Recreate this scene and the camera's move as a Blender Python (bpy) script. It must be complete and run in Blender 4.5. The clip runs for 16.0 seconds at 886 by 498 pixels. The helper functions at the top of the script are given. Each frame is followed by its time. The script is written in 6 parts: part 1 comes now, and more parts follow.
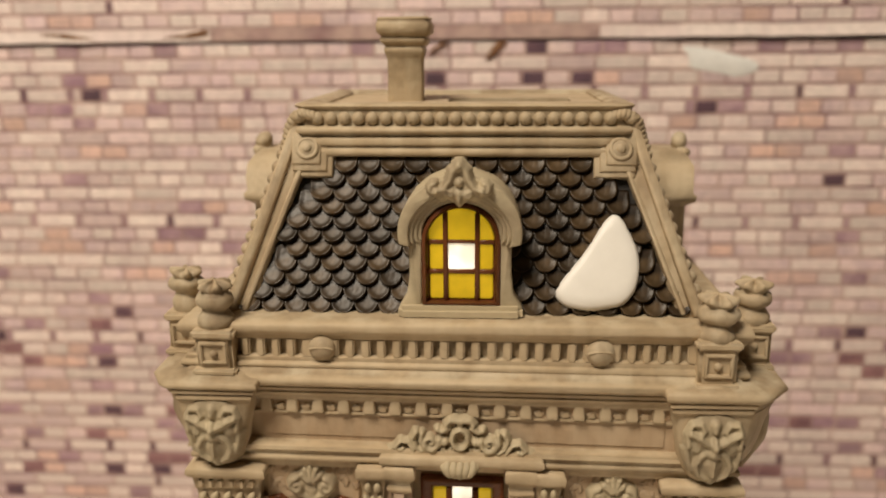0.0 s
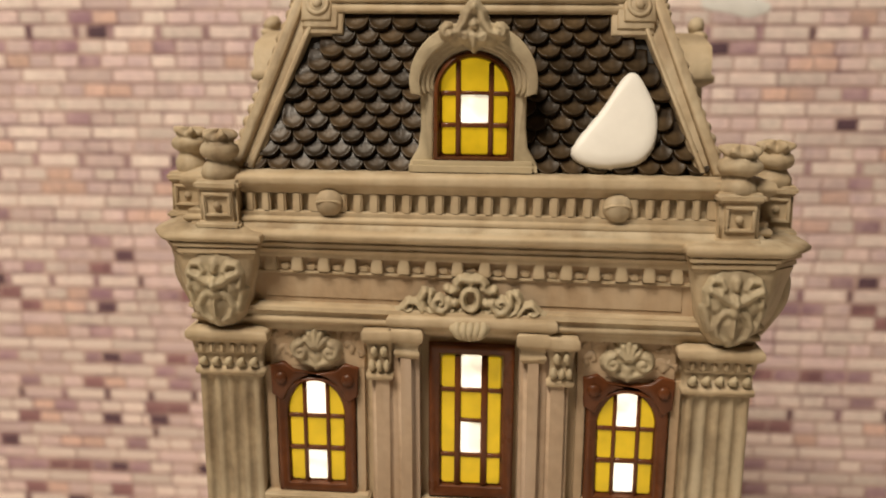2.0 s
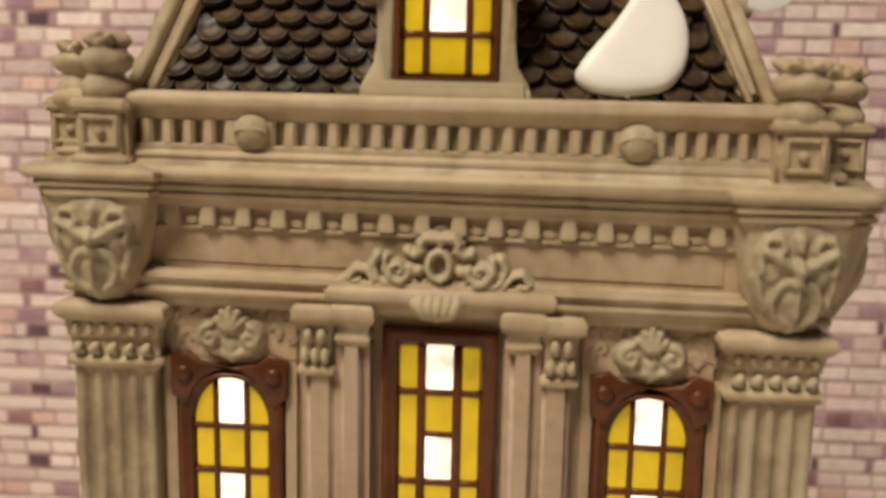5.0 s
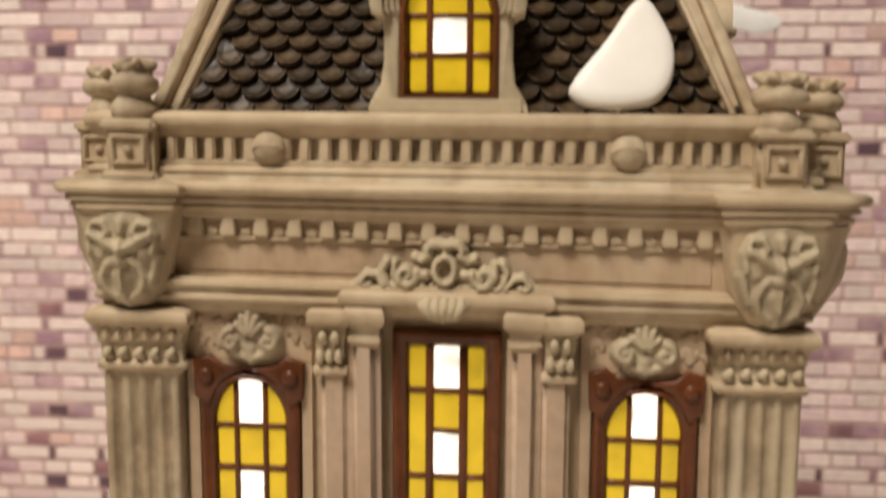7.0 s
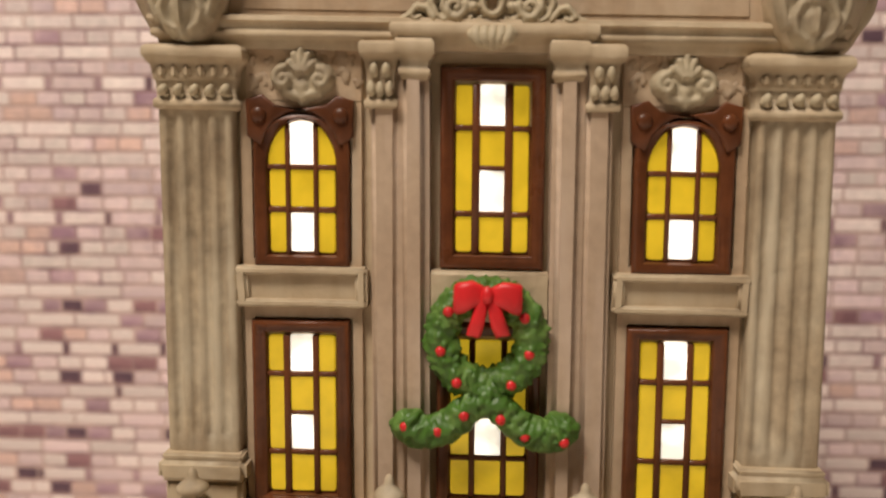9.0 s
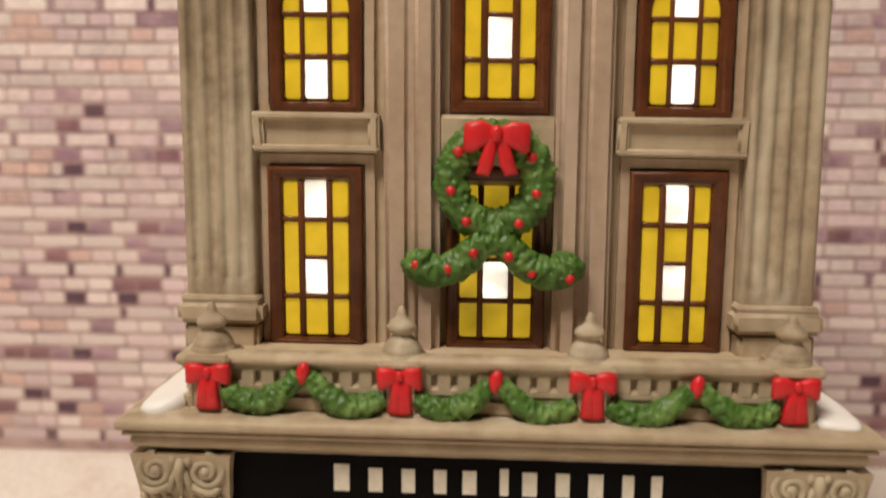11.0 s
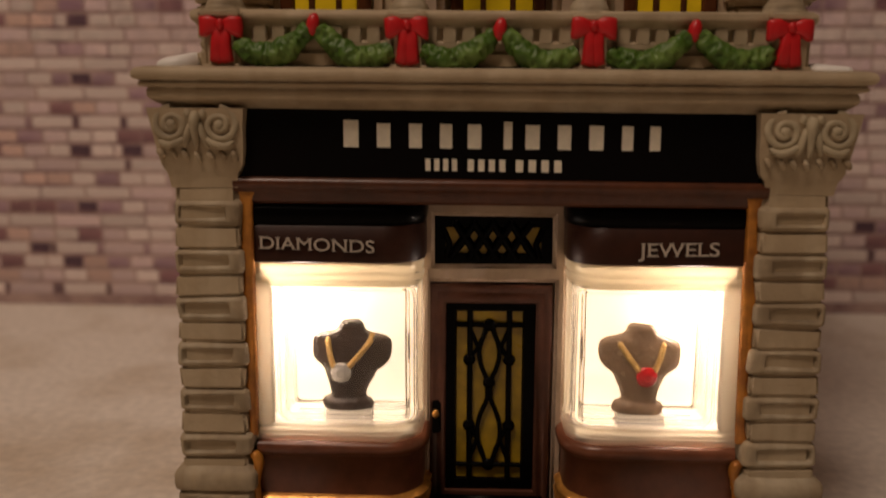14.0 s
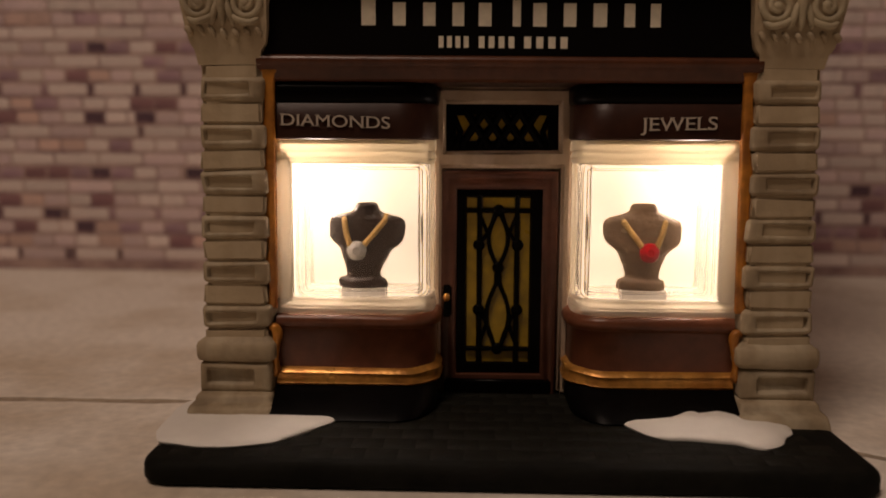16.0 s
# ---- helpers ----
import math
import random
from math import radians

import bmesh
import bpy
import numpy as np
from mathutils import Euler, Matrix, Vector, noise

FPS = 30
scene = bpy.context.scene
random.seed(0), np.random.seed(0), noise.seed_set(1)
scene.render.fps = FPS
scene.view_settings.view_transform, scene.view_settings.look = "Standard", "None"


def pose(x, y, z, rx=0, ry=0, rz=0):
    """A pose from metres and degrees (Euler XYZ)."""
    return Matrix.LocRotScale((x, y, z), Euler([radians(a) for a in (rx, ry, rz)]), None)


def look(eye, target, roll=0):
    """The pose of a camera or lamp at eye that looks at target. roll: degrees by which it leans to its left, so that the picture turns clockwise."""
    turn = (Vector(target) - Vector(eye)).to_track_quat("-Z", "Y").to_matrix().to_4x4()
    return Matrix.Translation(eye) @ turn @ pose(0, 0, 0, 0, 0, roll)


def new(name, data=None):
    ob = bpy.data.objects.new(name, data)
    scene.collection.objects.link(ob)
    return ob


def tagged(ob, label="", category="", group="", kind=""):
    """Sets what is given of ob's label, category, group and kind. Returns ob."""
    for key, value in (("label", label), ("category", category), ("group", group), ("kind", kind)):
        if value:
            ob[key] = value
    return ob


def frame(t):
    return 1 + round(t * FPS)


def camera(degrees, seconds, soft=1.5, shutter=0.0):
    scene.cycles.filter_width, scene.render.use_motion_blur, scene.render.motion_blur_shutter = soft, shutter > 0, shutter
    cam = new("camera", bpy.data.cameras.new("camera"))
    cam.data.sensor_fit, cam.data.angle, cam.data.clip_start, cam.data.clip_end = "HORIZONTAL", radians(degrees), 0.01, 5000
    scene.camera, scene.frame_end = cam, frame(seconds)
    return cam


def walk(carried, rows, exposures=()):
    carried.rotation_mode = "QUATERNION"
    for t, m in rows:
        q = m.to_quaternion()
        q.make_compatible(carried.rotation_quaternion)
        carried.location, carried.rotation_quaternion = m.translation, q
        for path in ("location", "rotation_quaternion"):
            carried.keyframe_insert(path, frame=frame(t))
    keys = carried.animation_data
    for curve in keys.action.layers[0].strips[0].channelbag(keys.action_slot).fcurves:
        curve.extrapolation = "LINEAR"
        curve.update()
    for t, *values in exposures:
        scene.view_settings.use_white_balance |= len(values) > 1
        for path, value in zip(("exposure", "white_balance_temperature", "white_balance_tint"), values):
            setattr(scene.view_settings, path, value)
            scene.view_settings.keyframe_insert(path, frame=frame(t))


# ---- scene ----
cam = camera(55.12, 16.0, soft=1.75, shutter=0.6)
PATH = [
    (0, (0.00687, -0.15296, 0.25202), (-0.00570, 0.04070, 0.20366), -0.60),
    (0.5, (0.00587, -0.15404, 0.24591), (-0.00789, 0.03967, 0.19807), -0.79),
    (1, (0.00627, -0.15415, 0.23688), (-0.00689, 0.03997, 0.19059), -0.60),
    (1.5, (0.00320, -0.15341, 0.22574), (-0.00931, 0.04117, 0.18122), -0.24),
    (2, (0.00502, -0.15534, 0.22029), (-0.00795, 0.03944, 0.17676), 0.19),
    (2.5, (0.00770, -0.15780, 0.21534), (-0.00583, 0.03666, 0.17060), -0.01),
    (3, (0.00758, -0.15998, 0.20973), (-0.00645, 0.03479, 0.16650), -0.04),
    (3.5, (0.00479, -0.16102, 0.20566), (-0.00948, 0.03439, 0.16554), 0.13),
    (4, (0.00368, -0.15162, 0.20319), (-0.01095, 0.04461, 0.16740), 0.46),
    (4.5, (0.00530, -0.13501, 0.19420), (-0.00847, 0.06214, 0.16348), 0.99),
    (4.7, (0.00602, -0.12656, 0.19444), (-0.00574, 0.07100, 0.16559), 1.18),
    (5.75, (0.00782, -0.11364, 0.19916), (-0.00250, 0.08397, 0.17013), 1.19),
    (6.8, (0.00751, -0.12499, 0.19843), (-0.00357, 0.07280, 0.17096), 0.70),
    (7, (0.00772, -0.12672, 0.19373), (-0.00499, 0.07161, 0.17127), 0.34),
    (7.5, (0.00635, -0.13074, 0.18406), (-0.00498, 0.06733, 0.15874), 0.13),
    (8, (0.00767, -0.13377, 0.17620), (-0.00397, 0.06418, 0.15008), -0.28),
    (8.2, (0.00562, -0.13421, 0.16933), (-0.00554, 0.06421, 0.14684), -0.19),
    (10.3, (-0.00277, -0.13953, 0.14381), (-0.01219, 0.05884, 0.12020), 0.62),
    (10.5, (-0.00231, -0.14020, 0.14035), (-0.01155, 0.05785, 0.11405), 0.50),
    (11, (-0.00301, -0.14332, 0.13217), (-0.01128, 0.05456, 0.10433), 0.36),
    (11.5, (-0.00293, -0.14447, 0.12451), (-0.01028, 0.05388, 0.09996), 0.39),
    (12, (-0.00466, -0.14472, 0.11650), (-0.01111, 0.05273, 0.08532), 0.59),
    (12.5, (-0.00553, -0.14728, 0.10631), (-0.01063, 0.05101, 0.08069), 1.08),
    (13, (-0.00552, -0.14945, 0.09503), (-0.00993, 0.04821, 0.06485), 0.71),
    (13.5, (-0.00495, -0.15270, 0.08702), (-0.01239, 0.04462, 0.05526), -0.03),
    (14, (-0.00359, -0.15578, 0.08027), (-0.01126, 0.04151, 0.04837), 0.19),
    (14.5, (-0.00325, -0.16032, 0.07312), (-0.01057, 0.03717, 0.04240), 0.46),
    (15, (-0.00557, -0.16340, 0.06500), (-0.01327, 0.03438, 0.03627), 0.74),
    (15.5, (-0.00496, -0.16599, 0.05715), (-0.01269, 0.03176, 0.02826), 0.50),
    (16, (-0.00531, -0.16692, 0.05354), (-0.01292, 0.03144, 0.02914), 0.23),
]
walk(cam, [(t, look(eye, target, roll)) for t, eye, target, roll in PATH],
     exposures=[(0.0, -0.10, 6600, 11), (1.5, -0.05, 6580, 11), (4.5, -0.06, 6550, 11), (7.5, 0.15, 6080, 13), (10.5, -0.01, 6130, 14), (11.5, 0.08, 6080, 14), (12.5, 0.08, 6250, 15), (13.5, -1.0, 7000, 23), (14.5, -1.67, 7450, 28), (16.0, -1.80, 7400, 29)])
cam.data.dof.use_dof = True
cam.data.dof.focus_distance = 0.156
cam.data.dof.aperture_fstop = 15.0

# ---- light: a warm room lamp, high up in front ----
CM = 0.01
world = bpy.data.worlds.new("room_air")
world.use_nodes = True
world.node_tree.nodes["Background"].inputs[0].default_value = (1.0, 0.86, 0.72, 1)
world.node_tree.nodes["Background"].inputs[1].default_value = 0.03
scene.world = world


def area_lamp(name, eye, target, size, watts, colour):
    data = bpy.data.lights.new(name, "AREA")
    data.shape, data.size, data.energy, data.color = "DISK", size, watts, colour
    ob = new(name, data)
    ob.matrix_world = look(eye, target)
    return ob


area_lamp("ceiling_bulb", (-0.27, -0.42, 0.96), (0, 0, 0.12), 0.34, 10.7, (0.99, 0.87, 0.70))


def bulb(name, place, radius, watts, colour):
    data = bpy.data.lights.new(name, "POINT")
    data.shadow_soft_size, data.energy, data.color = radius * CM, watts, colour
    ob = new(name, data)
    ob.location = Vector(place) * CM
    return ob


for side in (-1, 1):
    bulb("shop_window_bulb", (side * 3.66, -0.32, 4.5), 0.25, 0.040, (1.0, 0.94, 0.83))


# ---- materials ----
def shader(name, colour, rough=0.6, metal=0.0, vary=0.25, scale=60.0, bump=0.15, fine=900.0, second=None,
           mix=(0.45, 0.7), spread="none", amount=0.0, coat=0.0, emit=0.0, emit_colour=None, gloss=0.5, streak=None, worn=0.0, uneven=0.0, flicker=None):
    """Painted or natural surface: two scales of noise on the colour, fine relief, optional second tone."""
    m = bpy.data.materials.new(name)
    m.use_nodes = True
    nt = m.node_tree
    n, l = nt.nodes, nt.links
    b = n["Principled BSDF"]
    b.inputs["Roughness"].default_value = rough
    b.inputs["Metallic"].default_value = metal
    b.inputs["Coat Weight"].default_value = coat
    b.inputs["Specular IOR Level"].default_value = gloss
    co = n.new("ShaderNodeTexCoord")
    big = n.new("ShaderNodeTexNoise")
    big.inputs["Scale"].default_value, big.inputs["Detail"].default_value = scale, 4.0
    l.new(co.outputs["Object"], big.inputs["Vector"])
    small = n.new("ShaderNodeTexNoise")
    small.inputs["Scale"].default_value, small.inputs["Detail"].default_value = fine, 3.0
    l.new(co.outputs["Object"], small.inputs["Vector"])
    ramp = n.new("ShaderNodeValToRGB")
    other = second or tuple(c * (1 - vary) for c in colour)
    ramp.color_ramp.elements[0].position, ramp.color_ramp.elements[1].position = mix
    ramp.color_ramp.elements[0].color = (*colour, 1)
    ramp.color_ramp.elements[1].color = (*other, 1)
    l.new(big.outputs["Fac"], ramp.inputs["Fac"])
    grain = n.new("ShaderNodeMapRange")
    grain.inputs["From Min"].default_value, grain.inputs["From Max"].default_value = 0.3, 0.7
    grain.inputs["To Min"].default_value, grain.inputs["To Max"].default_value = 1 - vary * 0.5, 1 + vary * 0.4
    l.new(small.outputs["Fac"], grain.inputs["Value"])
    tone = n.new("ShaderNodeHueSaturation")
    l.new(ramp.outputs["Color"], tone.inputs["Color"])
    l.new(grain.outputs["Result"], tone.inputs["Value"])
    last = tone
    if streak:
        mp = n.new("ShaderNodeMapping")
        mp.inputs["Scale"].default_value = (1, 1, 0.16)
        l.new(co.outputs["Object"], mp.inputs["Vector"])
        sn = n.new("ShaderNodeTexNoise")
        sn.inputs["Scale"].default_value, sn.inputs["Detail"].default_value = 190.0, 5.0
        l.new(mp.outputs["Vector"], sn.inputs["Vector"])
        sr = n.new("ShaderNodeMapRange")
        sr.inputs["From Min"].default_value, sr.inputs["From Max"].default_value = 0.44, 0.66
        sr.inputs["To Max"].default_value = 0.7
        l.new(sn.outputs["Fac"], sr.inputs["Value"])
        mx = n.new("ShaderNodeMix")
        mx.data_type = "RGBA"
        l.new(sr.outputs["Result"], mx.inputs[0])
        l.new(last.outputs["Color"], mx.inputs[6])
        mx.inputs[7].default_value = (*streak, 1)
        last = mx
    if worn > 0:
        ge = n.new("ShaderNodeNewGeometry")
        wr = n.new("ShaderNodeMapRange")
        wr.inputs["From Min"].default_value, wr.inputs["From Max"].default_value = 0.52, 0.62
        wr.inputs["To Max"].default_value = worn
        l.new(ge.outputs["Pointiness"], wr.inputs["Value"])
        wx = n.new("ShaderNodeMix")
        wx.data_type = "RGBA"
        l.new(wr.outputs["Result"], wx.inputs[0])
        l.new(last.outputs[2 if last.bl_idname == "ShaderNodeMix" else 0], wx.inputs[6])
        wx.inputs[7].default_value = (*(min(1.0, c * 1.45) for c in colour), 1)
        last = wx
    if spread != "none":
        hs = n.new("ShaderNodeHueSaturation")
        l.new(last.outputs[2 if last.bl_idname == "ShaderNodeMix" else 0], hs.inputs["Color"])
        if spread == "object":
            info = n.new("ShaderNodeObjectInfo").outputs["Random"]
        else:
            info = n.new("ShaderNodeNewGeometry").outputs["Random Per Island"]
        mr = n.new("ShaderNodeMapRange")
        mr.inputs["To Min"].default_value, mr.inputs["To Max"].default_value = 1 - amount, 1 + amount
        l.new(info, mr.inputs["Value"])
        l.new(mr.outputs["Result"], hs.inputs["Value"])
        last = hs
    l.new(last.outputs[2 if last.bl_idname == "ShaderNodeMix" else 0], b.inputs["Base Color"])
    rr = n.new("ShaderNodeMapRange")
    rr.inputs["To Min"].default_value, rr.inputs["To Max"].default_value = max(rough - 0.1, 0.05), min(rough + 0.12, 1.0)
    l.new(big.outputs["Fac"], rr.inputs["Value"])
    l.new(rr.outputs["Result"], b.inputs["Roughness"])
    if bump > 0:
        bp = n.new("ShaderNodeBump")
        bp.inputs["Strength"].default_value, bp.inputs["Distance"].default_value = bump, 0.0004
        l.new(small.outputs["Fac"], bp.inputs["Height"])
        l.new(bp.outputs["Normal"], b.inputs["Normal"])
        if uneven > 0:
            wide = n.new("ShaderNodeBump")
            wide.inputs["Strength"].default_value, wide.inputs["Distance"].default_value = uneven, 0.0016
            mid = n.new("ShaderNodeTexNoise")
            mid.inputs["Scale"].default_value, mid.inputs["Detail"].default_value = 150.0, 2.0
            l.new(co.outputs["Object"], mid.inputs["Vector"])
            l.new(mid.outputs["Fac"], wide.inputs["Height"])
            l.new(wide.outputs["Normal"], bp.inputs["Normal"])
    if emit > 0:
        b.inputs["Emission Color"].default_value = (*(emit_colour or colour), 1)
        b.inputs["Emission Strength"].default_value = emit
        if flicker:
            fl = n.new("ShaderNodeMapRange")
            fl.inputs["From Min"].default_value, fl.inputs["From Max"].default_value = 0.36, 0.58
            fl.inputs["To Min"].default_value, fl.inputs["To Max"].default_value = flicker
            l.new(big.outputs["Fac"], fl.inputs["Value"])
            l.new(fl.outputs["Result"], b.inputs["Emission Strength"])
    return m


STONE = shader("grey_beige_painted_ceramic", (0.375, 0.290, 0.186), 0.62, vary=0.40, scale=70, bump=0.6, fine=420,
               second=(0.235, 0.172, 0.105), mix=(0.44, 0.68), gloss=0.35, streak=(0.55, 0.475, 0.345), worn=0.6, uneven=0.36)
WARM = shader("tan_washed_ceramic", (0.39, 0.285, 0.185), 0.62, vary=0.30, scale=45, bump=0.4, fine=520,
              second=(0.29, 0.19, 0.105), mix=(0.42, 0.68), gloss=0.35, streak=(0.52, 0.42, 0.30), worn=0.4, uneven=0.2)
ROSE = shader("rosy_washed_ceramic", (0.40, 0.295, 0.205), 0.58, vary=0.30, scale=45, bump=0.35, fine=520,
              second=(0.27, 0.18, 0.11), mix=(0.44, 0.70), gloss=0.4, streak=(0.50, 0.40, 0.33), worn=0.4, uneven=0.2)
PALE = shader("pale_drybrushed_ceramic", (0.43, 0.358, 0.238), 0.6, vary=0.22, scale=80, bump=0.3, fine=520, gloss=0.35,
              second=(0.30, 0.235, 0.155), mix=(0.44, 0.7), worn=0.5, uneven=0.18)
BROWN = shader("dark_brown_gloss_paint", (0.120, 0.039, 0.014), 0.3, vary=0.4, scale=90, bump=0.15, fine=500, gloss=0.3, worn=0.35)
REDBROWN = shader("red_brown_gloss_paint", (0.105, 0.034, 0.015), 0.32, vary=0.4, scale=60, bump=0.15, fine=500, gloss=0.4)
# Bay panel brown, made lighter to carry the glow of the shop window.
BAYBROWN = shader("glow_lifted_brown_gloss_paint", (0.170, 0.058, 0.028), 0.32, vary=0.4, scale=70, bump=0.2, fine=400, gloss=0.4, worn=0.12)
DOORBROWN = shader("dark_door_gloss_paint", (0.100, 0.036, 0.020), 0.3, vary=0.4, scale=90, bump=0.2, fine=400, gloss=0.4, worn=0.2)
FASCIA = shader("umber_satin_paint", (0.042, 0.0155, 0.0095), 0.35, vary=0.3, scale=60, bump=0.1, fine=500, gloss=0.25)
YELLOW = shader("yellow_painted_pane", (0.48, 0.32, 0.008), 0.32, vary=0.15, scale=120, bump=0.1, fine=400,
                second=(0.43, 0.27, 0.007), emit=0.36, emit_colour=(0.9, 0.58, 0.018), flicker=(0.26, 0.46))
DIMYELLOW = shader("amber_door_glass", (0.43, 0.27, 0.012), 0.3, vary=0.4, scale=120, bump=0.1, fine=400)
LIT = shader("lit_white_pane", (0.9, 0.85, 0.75), 0.4, vary=0.05, scale=150, bump=0.0, emit=1.4, emit_colour=(1.0, 0.90, 0.68),
             flicker=(0.6, 1.5))
SLATE = shader("brown_black_glazed_scale", (0.021, 0.0125, 0.006), 0.32, vary=0.55, scale=150, bump=0.5, fine=500,
               second=(0.078, 0.050, 0.024), mix=(0.48, 0.70), spread="object", amount=0.5, gloss=0.2)
DARKROOF = shader("black_brown_roof_bed", (0.012, 0.009, 0.007), 0.5, vary=0.3, bump=0.2)
SNOW = shader("white_glazed_snow", (0.86, 0.83, 0.77), 0.45, vary=0.06, scale=70, bump=0.1, fine=300)
GREEN = shader("leaf_green_glaze", (0.062, 0.140, 0.018), 0.46, vary=0.4, scale=260, bump=0.7, fine=420,
               second=(0.15, 0.25, 0.055), mix=(0.46, 0.68), gloss=0.4)
RED = shader("bright_red_glaze", (0.66, 0.020, 0.022), 0.40, vary=0.2, scale=150, bump=0.15, fine=400, gloss=0.45)
GOLD = shader("bright_gold_paint", (0.66, 0.31, 0.07), 0.30, metal=0.45, vary=0.45, scale=170, bump=0.4, fine=500, second=(0.40, 0.15, 0.03), mix=(0.46, 0.68))
ORANGE = shader("orange_gold_paint", (0.60, 0.235, 0.034), 0.36, metal=0.2, vary=0.45, scale=170, bump=0.4, fine=500, second=(0.30, 0.10, 0.018), mix=(0.42, 0.68))
CHAINGOLD = shader("gold_chain_paint", (0.58, 0.36, 0.12), 0.4, metal=0.4, vary=0.35, scale=250, bump=0.4, fine=700)
BLACK = shader("black_gloss_paint", (0.0025, 0.002, 0.002), 0.3, vary=0.2, bump=0.08, fine=500, gloss=0.05)
SIGNBLACK = shader("black_satin_board", (0.004, 0.003, 0.003), 0.5, vary=0.2, bump=0.05, fine=500, gloss=0.06)
LETTER = shader("cream_printed_lettering", (0.86, 0.79, 0.64), 0.5, vary=0.15, bump=0.0)
DIMLETTER = shader("tan_printed_lettering", (0.58, 0.50, 0.41), 0.5, vary=0.15, bump=0.0)
PAVER = shader("charcoal_glazed_paver", (0.0110, 0.0105, 0.0078), 0.66, vary=0.45, scale=120, bump=0.3, fine=700,
               spread="object", amount=0.08, gloss=0.08)
SLAB = shader("charcoal_glazed_slab", (0.0085, 0.0082, 0.0062), 0.7, vary=0.4, scale=80, bump=0.3, fine=600, gloss=0.07)
BUST = shader("dark_brown_velvet_bust", (0.028, 0.012, 0.007), 0.3, vary=0.4, scale=520, bump=1.0, fine=900,
              second=(0.20, 0.15, 0.11), mix=(0.66, 0.74))
# Paler bust: the haze of its milky window is put into the colour.
HAZYBUST = shader("hazed_brown_bust", (0.20, 0.120, 0.066), 0.45, vary=0.4, scale=480, bump=0.6, fine=900,
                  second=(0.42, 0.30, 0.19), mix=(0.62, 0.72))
CRYSTAL = shader("silver_crystal", (0.75, 0.74, 0.72), 0.12, metal=0.6, vary=0.3, scale=500, bump=0.5, fine=900)
RUBY = shader("red_gem", (0.55, 0.005, 0.01), 0.1, vary=0.25, scale=300, bump=0.2, coat=0.6)
BACKLIT = shader("lit_cream_display_back", (0.9, 0.85, 0.75), 0.6, vary=0.08, scale=75, bump=0.0, emit=2.4,
                 emit_colour=(1.0, 0.88, 0.66), flicker=(2.0, 2.8))
TABLESTONE = shader("cream_stone_tabletop", (0.90, 0.83, 0.74), 0.6, vary=0.22, scale=26, bump=0.6, fine=380,
                    second=(0.68, 0.57, 0.45), mix=(0.47, 0.72))
PLASTER = shader("warm_white_plaster", (0.55, 0.51, 0.46), 0.85, vary=0.06, scale=3, bump=0.1, fine=120)
GROUT = shader("dirty_brown_grout", (0.44, 0.35, 0.26), 0.9, vary=0.4, scale=120, bump=0.6, fine=500)
FLOORWOOD = shader("brown_wood_floor", (0.22, 0.13, 0.07), 0.5, vary=0.3, scale=6, bump=0.1, fine=60)
WOODLEG = shader("dark_wood_leg", (0.12, 0.07, 0.04), 0.5, vary=0.3, scale=20, bump=0.1, fine=90)
MORTAR = shader("printed_mortar", (0.54, 0.385, 0.345), 0.75, vary=0.25, scale=55, bump=0.1, fine=300,
                second=(0.29, 0.17, 0.18), mix=(0.42, 0.68))
BRICK_TONES = [
    ("cream_brick", (0.83, 0.715, 0.665), (0.78, 0.64, 0.61)),
    ("pink_brick", (0.76, 0.60, 0.58), (0.68, 0.52, 0.54)),
    ("salmon_brick", (0.74, 0.51, 0.43), (0.68, 0.48, 0.44)),
    ("mauve_brick", (0.51, 0.345, 0.38), (0.33, 0.195, 0.25)),
    ("maroon_brick", (0.37, 0.195, 0.205), (0.24, 0.12, 0.14)),
    ("dark_plum_brick", (0.100, 0.056, 0.080), (0.16, 0.085, 0.11)),
]
BRICKS = {}
for spread in ("object", "island"):
    for tone, one, two in BRICK_TONES:
        BRICKS[tone, spread] = shader(f"{tone}_{spread}", one, 0.7, vary=0.22, scale=95, bump=0.2, fine=330, second=two,
                                      mix=(0.4, 0.66), spread=spread, amount=0.16)
PAPERTEARSHADE = shader("torn_brown_paper_and_shade", (0.24, 0.115, 0.05), 0.8, vary=0.4, scale=120, bump=0.4)
PAPERWHITE = shader("white_torn_paper", (0.88, 0.88, 0.86), 0.8, vary=0.1, scale=90, bump=0.3)

# clear plastic of the display windows and their milky rims
GLASS = bpy.data.materials.new("clear_plastic")
GLASS.use_nodes = True
_b = GLASS.node_tree.nodes["Principled BSDF"]
_b.inputs["Base Color"].default_value = (0.98, 0.96, 0.92, 1)
_b.inputs["Transmission Weight"].default_value = 1.0
_b.inputs["Roughness"].default_value = 0.04
_b.inputs["IOR"].default_value = 1.40


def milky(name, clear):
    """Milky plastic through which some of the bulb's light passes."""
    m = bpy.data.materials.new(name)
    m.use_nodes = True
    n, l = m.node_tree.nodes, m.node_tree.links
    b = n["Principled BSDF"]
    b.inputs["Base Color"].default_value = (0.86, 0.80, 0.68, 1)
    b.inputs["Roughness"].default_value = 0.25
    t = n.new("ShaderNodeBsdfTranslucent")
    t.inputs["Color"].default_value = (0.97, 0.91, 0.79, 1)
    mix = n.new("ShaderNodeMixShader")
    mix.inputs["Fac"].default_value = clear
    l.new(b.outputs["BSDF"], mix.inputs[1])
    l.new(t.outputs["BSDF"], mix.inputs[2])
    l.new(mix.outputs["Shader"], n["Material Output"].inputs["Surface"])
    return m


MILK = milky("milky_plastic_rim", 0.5)


